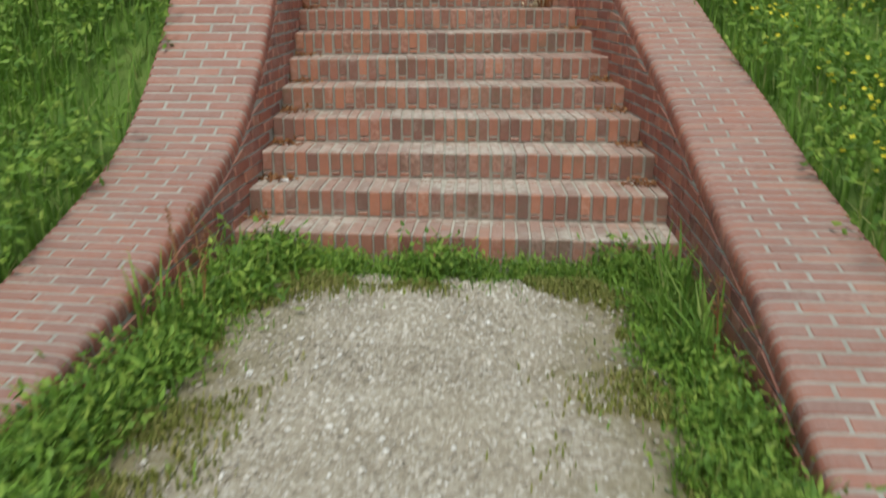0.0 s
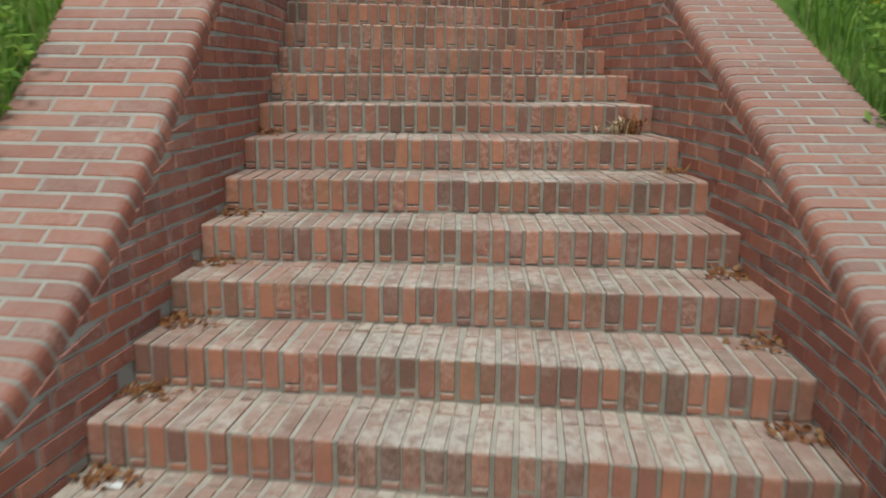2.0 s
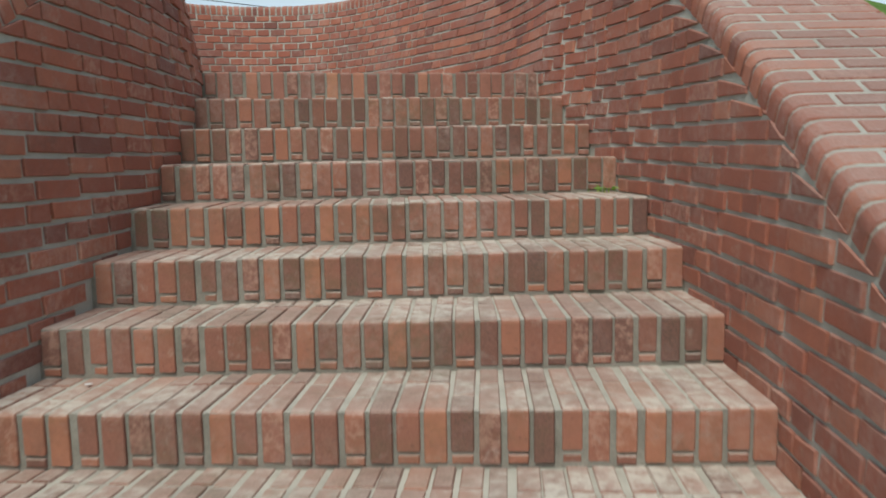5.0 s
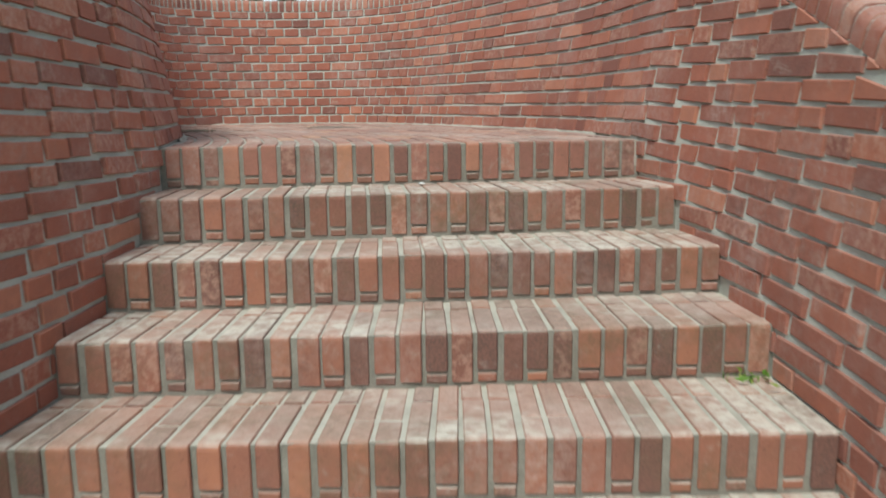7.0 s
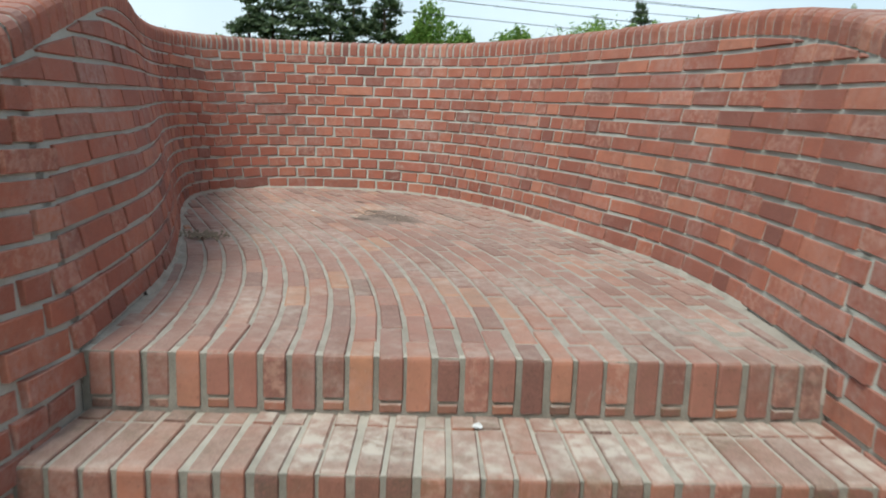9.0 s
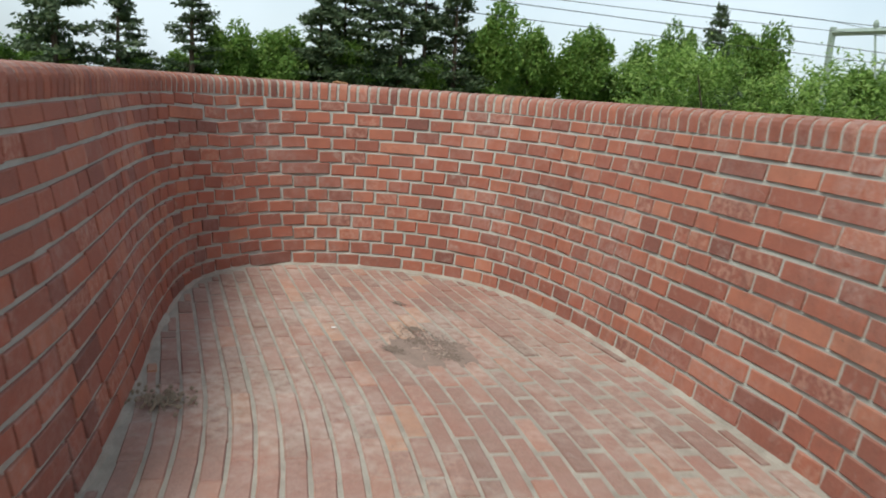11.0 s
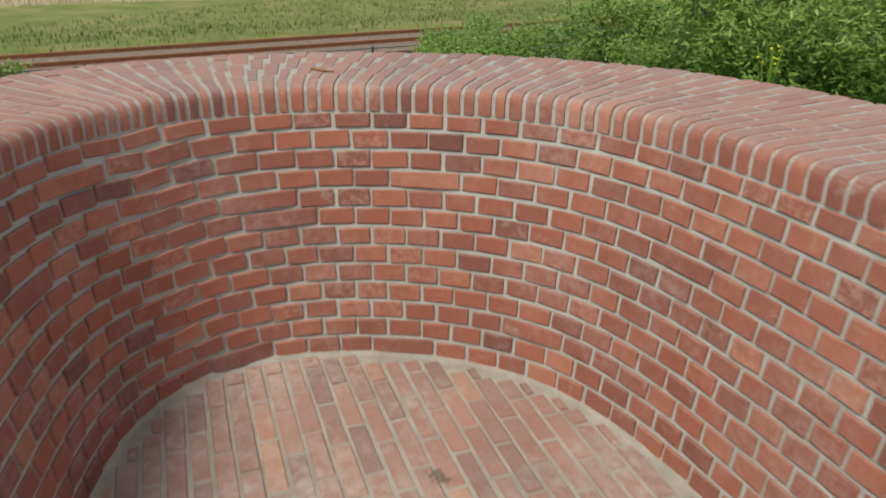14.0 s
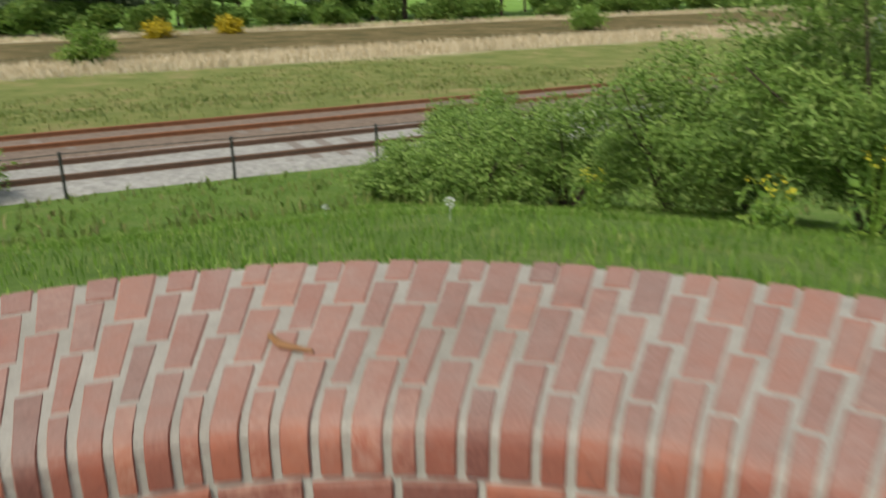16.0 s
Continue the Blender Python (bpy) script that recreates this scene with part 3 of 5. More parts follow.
wall_bricks = {"e": [], "n": [], "w": []}
HEAD_FROM, HEAD_TO = (float(S[int(np.argmin((WX - x) ** 2 + (WY - y) ** 2))]) for x, y in ((-2.05, 7.0), (-3.4, 5.88)))
for j in range(-38, 13):
    z = FLOOR + j * COURSE + 0.006
    s = 0.06 * (j % 2)
    joints, below = [], (joints if j > -38 else [])
    while s < END - 0.3:
        curv = float(np.interp(s, S, CURV))
        if HEAD_FROM < s < HEAD_TO:
            # headers, pitched to the bend, half a brick over from course to course
            long = rnd.random() < 0.025
            k = round((s - 0.057 * (j % 2)) / 0.114) * 0.114 + 0.057 * (j % 2) + (0.228 if long else 0.114)
            L = max(k - JOINT - s, 0.075) + rnd.uniform(-0.005, 0.004)
        else:
            long = rnd.random() < 0.55
            for tries in range(3):
                L = (STRETCHER if long else HEADER) * rnd.uniform(0.94, 1.04)
                if all(abs(s + L - q) > 0.03 for q in below if abs(q - s) < 0.4):
                    break
                long = not long
        joints.append(s + L)
        mid = s + L / 2
        s2 = s + L + JOINT * rnd.uniform(0.8, 1.3)
        p, t, n, top, slope, w, base, curv = on_wall(mid)
        if z + COURSE > base - 0.03:
            za = float(np.interp(s, S, WZ)) - COPING - 0.009
            zb = float(np.interp(s + L, S, WZ)) - COPING - 0.009
            tilt = rnd.uniform(-0.004, 0.004)
            x = -t
            low = float(np.clip(RISE * np.interp(mid, S, step_no), 0, FLOOR))
            batter = float(np.interp(mid, S, WL)) / max(top - COPING - low, 0.3)
            lean = batter * max(z - low, 0.0)
            rise = Vector((0, 0, 1)) + n * (batter if z > low - 0.01 else 0.0)
            o = p + Vector((0, 0, z + rnd.uniform(-0.0015, 0.0015))) + n * (rnd.uniform(*((-0.0048, -0.002) if HEAD_FROM < mid < HEAD_TO else (-0.0058, -0.0026))) + lean - max(curv, 0.0) * L * L * 0.11)
            # a leaning wall spreads on the bend: longer bricks, same joints
            spread = 1 + max(curv, 0.0) * lean * (L + JOINT) / L
            side = "e" if mid < S_RIGHT else "w" if mid > S_LEFT else "n"
            if min(za, zb) >= z + BRICK_H:
                me = rnd.choice(long_meshes if long else head_meshes)
                y = (n + t * tilt).normalized()
                m = basis(x, y, rise, o, spread * L / (STRETCHER if long else HEADER))
                wall_bricks[side].append((me, m, mid, z))
            elif max(za, zb) > z + 0.011:
                # cut to the slope of the coping
                ra, rb = za - z, zb - z
                short = L
                if min(ra, rb) < 0.006:
                    short = L * (max(ra, rb) - 0.006) / (max(ra, rb) - min(ra, rb))
                    o = o + t * ((short - L) / 2 if ra > rb else (L - short) / 2)
                ha, hb = (min(max(q, 0.006), BRICK_H) for q in (ra, rb))
                L = short
                v, f = box_piece(L, 0.06, 1.0, 0.0)
                v = [(a, b, c * (hb + (ha - hb) * (a / L + 0.5))) for a, b, c in v]
                c2 = []
                for a, b, c in v[:4]:
                    c2.append((a * 0.96, b, min(max(c, 0.003), max(c - 0.003, 0.003))))
                me = mesh_of("cut_brick", c2 + [(a, b + (0.004 if i < 4 else 0), c) for i, (a, b, c) in enumerate(v[4:])], f, brick_wall)
                wall_bricks[side].append((me, basis(x, n, rise, o, spread), mid, z))
        s = s2


def lay(bricks, parent, focus, limit, name, stuff_name, label, mat):
    """The pieces round a place of the plan as parts, the rest joined."""
    bricks = sorted(bricks, key=lambda b: (Vector((b[1][0][3], b[1][1][3])) - Vector(focus)).length)
    for me, m, *_ in bricks[:limit]:
        part(name, me, parent, m)
    pile = Pile()
    for me, m, *_ in bricks[limit:]:
        pile.add_mesh(me, m)
    if pile.n:
        ob = part(stuff_name, mesh_of(stuff_name, pile.v, pile.f, mat), parent, label=label)
        ob["kind"] = "stuff"


# ---- coping ----
def coping_section(name, s0, s1, label):
    ob = Pile()
    idx = [i for i in range(len(S)) if s0 - STEP <= S[i] <= s1 + STEP][::3]
    for i in idx:
        zt = WZ[i] - 0.0032
        for d, z in ((0.047 + WL[i], zt - 0.05), (0.047 + WL[i], zt), (WW[i] + WL[i] - 0.015, zt), (WW[i] + WL[i] - 0.015, zt - 0.05)):
            ob.v.append((WX[i] + NX[i] * d, WY[i] + NY[i] * d, z))
    ob.f = [(k * 4 + e, k * 4 + (e + 1) % 4, k * 4 + 4 + (e + 1) % 4, k * 4 + 4 + e) for k in range(len(idx) - 1) for e in range(4)]
    ob.f += [(3, 2, 1, 0), tuple(len(ob.v) - 4 + e for e in range(4))]
    return tagged(new(name, mesh_of(name, ob.v, ob.f, mortar_coping)), label, "coping", kind="structure")


coping_right = coping_section("coping_east", 0, S_RIGHT, "sloping brick-on-edge coping with rounded inner edge")
coping_end = coping_section("coping_north", S_RIGHT, S_LEFT, "level brick-on-edge coping fanning round the lookout")
coping_left = coping_section("coping_west", S_LEFT, END, "broad sloping brick-on-edge coping, weathered pale pink")

rnd = random.Random(21)
nose_long, nose_short, flat_piece = [], [], []
for n in range(3):
    nose_long.append(mesh_of("nose_brick", *nose_piece(0.054, 0.228, COPING, 0.038 + 0.003 * n, 4), brick_coping, "rounded"))
    nose_short.append(mesh_of("nose_brick", *nose_piece(0.054, 0.112, COPING, 0.038 + 0.003 * n, 4), brick_coping, "rounded"))
    flat_piece.append(mesh_of("flat_brick", *top_piece(0.054, 0.2, 0.05, 0.003 + 0.001 * n), brick_coping))
coping_bricks = {"e": [], "n": [], "w": []}
s, row = 0.15, 0
# on the tightest bend the rows lie askew
SKEW_AT = float(S[int(np.argmin((WX + 4.2) ** 2 + (WY - 7.45) ** 2))])


def coping_place(s, d):
    """A place on the coping: d out from its inner edge along a row that starts at s."""
    p, t, n, *_ = on_wall(s)
    skew = 0.17 * math.exp(-((s - SKEW_AT) / (1.3 if s < SKEW_AT else 0.38)) ** 2)
    q = p + n * (d + float(np.interp(s, S, WL))) - t * skew * max(d - 0.1, 0.0)
    return Vector((q.x, q.y, float(np.interp(s, S, WZ))))


while s < END - 0.1:
    p, t, n, top, slope, w, base, curv = on_wall(s + 0.03)
    c = max(curv, 0.0)
    tight = math.exp(-((s - SKEW_AT - 0.3) / 0.3) ** 2)
    pitch = 0.0625 / (1 + c * (w * (0.3 + 0.35 * tight) + float(np.interp(s, S, WL)))) * (1 + (0.10 if row % 2 else -0.10) * min(c, 1))
    pitch *= rnd.uniform(0.97, 1.03)
    p, t, n, top, slope, w, base, curv = on_wall(s + pitch / 2)
    t3 = Vector((t.x, t.y, slope)).normalized()
    up = t3.cross(n) * -1
    if up.z < 0:
        up = -up
    side = "e" if s < S_RIGHT else "w" if s > S_LEFT else "n"
    le = float(np.interp(s, S, WL))
    lens = [0.205, 0.228] if row % 2 else [0.112, 0.205, 0.228]
    d, k = 0.0, 0
    while d < w - 0.045:
        L = lens[k] if k < len(lens) else 0.228
        if d + L > w - 0.09:
            L = w - d
        f = d + L * (0.5 if k else 0.3)
        here = (coping_place(s + pitch, f) - coping_place(s, f)).length - 0.0135
        o = (coping_place(s, d) + coping_place(s + pitch, d)) / 2
        far = (coping_place(s, d + L) + coping_place(s + pitch, d + L)) / 2
        y = (far - o + t * rnd.uniform(-0.0015, 0.0015)).normalized()
        o = o + up * rnd.uniform(-0.0015, 0.0015)
        if k == 0:
            me = rnd.choice(nose_long if L > 0.15 else nose_short)
            m = basis(-t3, y, up, o - n * 0.002, here / 0.054, L / (0.228 if L > 0.15 else 0.112))
        else:
            me = rnd.choice(flat_piece)
            m = basis(-t3, y, up, o, here / 0.054, (L - 0.001) / 0.2)
        if c > 0.35:
            # cut to a wedge where the rows fan out
            w0, w1 = ((coping_place(s + pitch, q) - coping_place(s, q)).length - 0.0135 for q in (d, d + L))
            wedge, deep = me.copy(), max(q.co.y for q in me.vertices)
            for q in wedge.vertices:
                q.co.x *= (w0 + (w1 - w0) * min(max(q.co.y / deep, 0.0), 1.0)) / here
            me = wedge
        coping_bricks[side].append((me, m, s, d))
        d += L + 0.011
        k += 1
    s += pitch
    row += 1

# ---- steps ----
staircase = tagged(new("staircase"), "curved flight of seventeen red brick steps with pale mortar", "stairs", kind="structure")
rnd = random.Random(31)
STEP_H = {"tall": RISE - 0.012, "short": 0.105}
step_mesh = {(h, L): [mesh_of("nosing_brick", *nose_piece(0.054, length, STEP_H[h], 0.011 + 0.003 * q, 3), brick_step) for q in range(3)] for h in STEP_H for L, length in (("long", 0.228), ("half", 0.112))}
top_step_mesh = {h: [mesh_of("nosing_brick", *nose_piece(0.054, 0.228, STEP_H[h], 0.012 + 0.003 * q, 3), brick_floor) for q in range(3)] for h in STEP_H}
back_mesh = [mesh_of("tread_brick", *top_piece(0.054, 0.2, 0.05, 0.003 + 0.001 * q), brick_step) for q in range(3)]
v, f = box_piece(0.05, 0.05, 0.022, 0.003)
slip_mesh = mesh_of("slip_brick", v, f, brick_step)


def step_core(k):
    a, b = Vector((*left_end(k), 0)), Vector((*right_end(k), 0))
    c, d = Vector((*left_end(k + 1), 0)), Vector((*right_end(k + 1), 0))
    out = (b - a).normalized()
    fw = Vector((-out.y, out.x, 0))
    a, b = a - out * 0.03 + fw * 0.006, b + out * 0.03 + fw * 0.006
    c, d = c - out * 0.03 + fw * 0.05, d + out * 0.03 + fw * 0.05
    top, bot = RISE * k - 0.0055, RISE * (k - 1) - 0.08
    v = [(q.x, q.y, z) for z in (bot, top) for q in (a, b, d, c)]
    f = [(3, 2, 1, 0), (4, 5, 6, 7), (0, 1, 5, 4), (1, 2, 6, 5), (2, 3, 7, 6), (3, 0, 4, 7)]
    return mesh_of("step", v, f, mortar_tread)


for k in range(1, STEPS + 1):
    step = part("step", step_core(k), staircase)
    a, b = Vector((*left_end(k), 0)), Vector((*right_end(k), 0))
    c, d = Vector((*left_end(k + 1), 0)), Vector((*right_end(k + 1), 0))
    width = (b - a).length
    count = round(width / PITCH)
    pitch = width / count
    phase = rnd.randrange(2)
    for i in range(count):
        u = (i + 0.5) / count
        o = a.lerp(b, u)
        fw = c.lerp(d, u) - o
        run = fw.length
        fw.normalize()
        side = fw.cross(Vector((0, 0, 1)))
        wide = (pitch - 0.012) / 0.054 * rnd.uniform(0.90, 1.08)
        o = o + Vector((0, 0, RISE * k + rnd.uniform(-0.003, 0.002))) + fw * rnd.uniform(-0.004, 0.004)
        fwj = (fw + side * rnd.uniform(-0.022, 0.022)).normalized()
        o = o + side * rnd.uniform(-0.0025, 0.0025)
        kind = "tall" if (i + phase) % 2 else "short"
        size = "half" if rnd.random() < 0.22 and k < STEPS else "long"
        if k < STEPS:
            part("brick", rnd.choice(step_mesh[(kind, size)]), step, basis(side, fwj, Vector((0, 0, 1)), o, wide))
        else:
            # half and whole bricks by turns, bonded with the platform floor
            part("brick", rnd.choice(top_step_mesh[kind]), step, basis(side, fwj, Vector((0, 0, 1)), o, wide, 0.112 / 0.228 if i % 2 else 1.0))
        L = 0.112 if size == "half" else 0.228
        rest = run - L - 0.024 + (0.02 if k < STEPS else 0)
        while k < STEPS and rest > 0.03:
            piece = 0.228 if rest > 0.25 else rest
            part("brick", rnd.choice(back_mesh), step, basis(side, fwj, Vector((0, 0, 1)), o + fwj * (L + 0.012) - Vector((0, 0, 0.001)), wide, piece / 0.2))
            L += piece + 0.012
            rest -= piece + 0.012
        if kind == "short":
            part("slip", slip_mesh, step, basis(side, fwj, Vector((0, 0, 1)), o + fwj * 0.001 - Vector((0, 0, RISE - 0.008)), wide))

# ---- platform floor ----
rim = [(WX[i] + NX[i] * 0.004, WY[i] + NY[i] * 0.004) for i in range(len(S)) if S_RIGHT <= S[i] <= S_LEFT]
fv = [(x, y, z) for z in (FLOOR - 0.1, FLOOR - 0.0045) for x, y in rim[::4]]
m4 = len(rim[::4])
ff = [tuple(range(m4 - 1, -1, -1)), tuple(range(m4, 2 * m4))] + [(a, (a + 1) % m4, m4 + (a + 1) % m4, m4 + a) for a in range(m4)]
platform = tagged(new("platform_floor", mesh_of("platform_floor", fv, ff, mortar_floor)), "worn brick floor of the lookout with pale mortar edge", "floor", kind="structure")
foot_v, foot_f, rows = [], [], [i for i in range(len(S)) if S_RIGHT + 0.5 <= S[i] <= S_LEFT - 0.5]
for i in rows:
    reach = 0.014 + 0.022 * noise.noise((S[i] * 2.3, 1, 0)) + 0.03 * noise.noise((S[i] * 9, 2, 0)) + 0.012 * noise.noise((S[i] * 31, 3, 0))
    reach = max(reach, 0.007)
    for d, z in ((0.004, 0.010 + 0.006 * noise.noise((S[i] * 14, 5, 0))), (-reach * 0.5, 0.005 + 0.003 * noise.noise((S[i] * 20, 7, 0))), (-reach, -0.006)):
        foot_v.append((WX[i] + NX[i] * d, WY[i] + NY[i] * d, FLOOR + z))
foot_f = [(k * 3 + a, k * 3 + 3 + a, k * 3 + 4 + a, k * 3 + 1 + a) for k in range(len(rows) - 1) for a in range(2)]
part("mortar_fillet", mesh_of("mortar_fillet", foot_v, foot_f, mortar_floor, True), platform, label="crumbling pale sandy mortar along the wall foot")
rnd = random.Random(41)
safe = [(WX[i] - NX[i] * 0.012, WY[i] - NY[i] * 0.012) for i in range(len(S)) if S_RIGHT <= S[i] <= S_LEFT][::5]
near_rim = [(WX[i] + NX[i] * 0.15, WY[i] + NY[i] * 0.15) for i in range(0, len(S), 6) if S_RIGHT - 0.3 <= S[i] <= S_LEFT + 0.3]
a17, b17 = Vector((*left_end(17), 0)), Vector((*right_end(17), 0))
mid17 = (a17 + b17) / 2
across17 = (b17 - a17).normalized()
spine, yaw, q = [], math.atan2(across17.y, across17.x), mid17.copy()
for n in range(200):
    turn = yaw + radians(22) * min(n * 0.03 / 1.9, 1.0)
    spine.append((q.copy(), Vector((math.cos(turn), math.sin(turn), 0)), Vector((-math.sin(turn), math.cos(turn), 0))))
    q = q + spine[-1][2] * 0.03
floor_bricks = []
nosing = round((b17 - a17).length / PITCH)
floor_pitch = (b17 - a17).length / nosing
floor_mesh = [mesh_of("floor_brick", *top_piece(0.054, 0.228, 0.05, 0.003 + 0.001 * n), brick_floor) for n in range(3)]
for i in range(-34, 36):
    off = (i + 0.5) * floor_pitch
    half_row = (i + nosing // 2) % 2
    if abs(i + 0.5) < nosing / 2:
        dist = 0.124 if half_row else 0.242
    else:
        dist = 0.12 * half_row + rnd.uniform(-0.02, 0.02)
    while dist < 5.0:
        L = 0.228 * rnd.uniform(0.94, 1.02)
        k = min(int((dist + L / 2) / 0.03), 199)
        o0, ac, fw = spine[min(int(dist / 0.03), 199)]
        o = o0 + ac * off + fw * (dist - int(dist / 0.03) * 0.03)
        ac, fw = spine[k][1], spine[k][2]
        if not inside([o.x + fw.x * 0.1], [o.y + fw.y * 0.1], near_rim).all():
            dist += L + 0.011
            continue
        # whole where there is room, else cut short or split along its length at the wall
        for L, thin, shift in [(L * a, b, c) for b, c in ((1.0, 0.0), (0.5, -0.014), (0.5, 0.014)) for a in (1.0, 0.75, 0.5, 0.3)]:
            corner = [o + ac * (shift + e * thin) + fw * g for e in (-0.028, 0.028) for g in (0, L)]
            fits = inside([c.x for c in corner], [c.y for c in corner], safe).all()
            if fits:
                break
        if fits:
            floor_bricks.append((rnd.choice(floor_mesh), basis(ac, fw, Vector((0, 0, 1)), o + ac * shift + Vector((0, 0, FLOOR + rnd.uniform(-0.003, 0.002))), thin * rnd.uniform(0.98, 1.09), L / 0.228)))
        dist += L + 0.011

lay(wall_bricks["e"], wall_right, right_end(12), 300, "brick", "brickwork", "red facing bricks in wild bond", brick_wall)
lay(wall_bricks["n"], wall_end, (-3.9, 7.5), 300, "brick", "brickwork", "red facing bricks in header bond", brick_wall)
lay(wall_bricks["w"], wall_left, left_end(13), 300, "brick", "brickwork", "red facing bricks in wild bond", brick_wall)
lay(coping_bricks["e"], coping_right, right_end(6), 300, "coping_brick", "coping_bricks", "weathered coping bricks on edge", brick_coping)
lay(coping_bricks["n"], coping_end, (-4.3, 7.7), 300, "coping_brick", "coping_bricks", "weathered coping bricks on edge", brick_coping)
lay(coping_bricks["w"], coping_left, left_end(4), 300, "coping_brick", "coping_bricks", "weathered coping bricks on edge", brick_coping)
lay(floor_bricks, platform, (-3.2, 6.6), 300, "floor_brick", "floor_bricks", "worn paving bricks on edge", brick_floor)

# ---- railway ----
RD, RA = Vector((0.42, 0.907, 0)), Vector((0.907, -0.42, 0))


def rail_place(across, s, z=0.0):
    return RA * across + RD * s + Vector((0, 0, z))


def railway_track(across, label, stone, steel):
    track = tagged(new("railway_track"), label, "railway track", "railway tracks")
    bed = Pile()
    prof = [(-2.2, 0.45), (-1.45, 0.66), (1.45, 0.66), (2.2, 0.45)]
    rows = 160
    for r in range(rows):
        s = -90 + r * 2.0
        for d, z in prof:
            bed.v.append(rail_place(across + d, s, z + 0.02 * noise.noise((d * 3, s * 2, across))))
    bed.f = [(r * 4 + a, r * 4 + a + 1, r * 4 + a + 5, r * 4 + a + 4) for r in range(rows - 1) for a in range(3)]
    part("ballast_bed", mesh_of("ballast_bed", bed.v, bed.f, stone), track, label="pale grey crushed stone bed")
    prof = [(-0.07, 0), (0.07, 0), (0.07, 0.02), (0.015, 0.035), (0.012, 0.11), (0.035, 0.12), (0.035, 0.155), (-0.035, 0.155), (-0.035, 0.12), (-0.012, 0.11), (-0.015, 0.035), (-0.07, 0.02)]
    for side in (-0.75, 0.75):
        v = [rail_place(across + side + d, s, 0.62 + z) for s in (-90, 228) for d, z in prof]
        n = len(prof)
        f = [(a, (a + 1) % n, n + (a + 1) % n, n + a) for a in range(n)]
        part("rail", mesh_of("rail", v, f, steel), track, label="brown rusty steel rail")
    v, f = box_piece(2.5, 0.24, 0.12, 0.01)
    sl = mesh_of("sleeper", v, f, sleeper_wood)
    for k in range(110):
        part("sleeper", sl, track, basis(RA, RD, Vector((0, 0, 1)), rail_place(across, -12 + k * 0.62, 0.534)))
    return track


railway_track(-22.25, "railway track with rusty rails on pale ballast", ballast, rust_steel)
railway_track(-25.8, "further railway track with orange-brown rusty rails", ballast_rust, rust_orange)

fence = tagged(new("wire_fence"), "low dark steel post and wire fence beside the railway", "fence")
FENCE = -20.2
post_v, post_f = tube([(0, 0, -0.2), (0, 0, 0.80), (0, 0, 0.82)], [0.03, 0.03, 0.02], 6)
post_me = mesh_of("post", post_v, post_f, dark_metal)
for k in range(-10, 14):
    q = rail_place(FENCE, 7.95 + k * 2.8)
    part("post", post_me, fence, Matrix.Translation((q.x, q.y, float(ground_height(q.x, q.y)))))
for h in (0.78, 0.42):
    pts = []
    for k in range(-20, 28):
        q = rail_place(FENCE, 7.95 + k * 1.4)
        pts.append((q.x, q.y, float(ground_height(q.x, q.y)) + h))
    part("wire", mesh_of("wire", *tube(pts, 0.009 if h > 0.5 else 0.004, 5), dark_metal), fence)

# overhead line
portal = tagged(new("catenary_portal"), "pale green steel railway portal with lattice hangers", "railway mast")
foot, near_foot = rail_place(-28.8, 37.8), rail_place(-19.0, 37.8)
TOPZ = 7.35
for q in (foot, near_foot):
    part("mast", mesh_of("mast", *tube([(q.x, q.y, 0.2), (q.x, q.y, TOPZ + 0.25)], [0.17, 0.15], 4), green_paint), portal)
part("beam", mesh_of("beam", *tube([(*foot.xy, TOPZ), (*near_foot.xy, TOPZ)], 0.16, 4), green_paint), portal)
for u in (0.28, 0.66):
    a, b, c = (foot.lerp(near_foot, u + e) for e in (-0.06, 0.07, -0.02))
    for e in (a, b):
        part("hanger", mesh_of("hanger", *tube([(*e.xy, TOPZ), (*c.xy, TOPZ - 2.1)], 0.05, 5), green_paint), portal)
    part("insulator", mesh_of("insulator", *tube([(*a.xy, TOPZ + 0.1), (*a.xy, TOPZ + 0.35), (*a.xy, TOPZ + 0.5)], [0.1, 0.14, 0.05], 6), green_paint), portal)
for n_, z_, sag in ((-22.25, 5.9, 0.0), (-22.25, 7.0, 0.5), (-25.8, 5.9, 0.0), (-25.8, 7.1, 0.5), (-29.5, 8.0, 0.4), (-19.4, 7.6, 0.4)):
    pts = []
    for k in range(60):
        s_ = -70 + k * 4
        span = ((s_ - 37.8) % 55) / 55
        pts.append(rail_place(n_, s_, z_ - sag * 4 * span * (1 - span)))
    tagged(new("overhead_wire", mesh_of("overhead_wire", *tube(pts, 0.012, 4), wire_metal)), "thin dark overhead railway wire", "cable", "overhead wires")


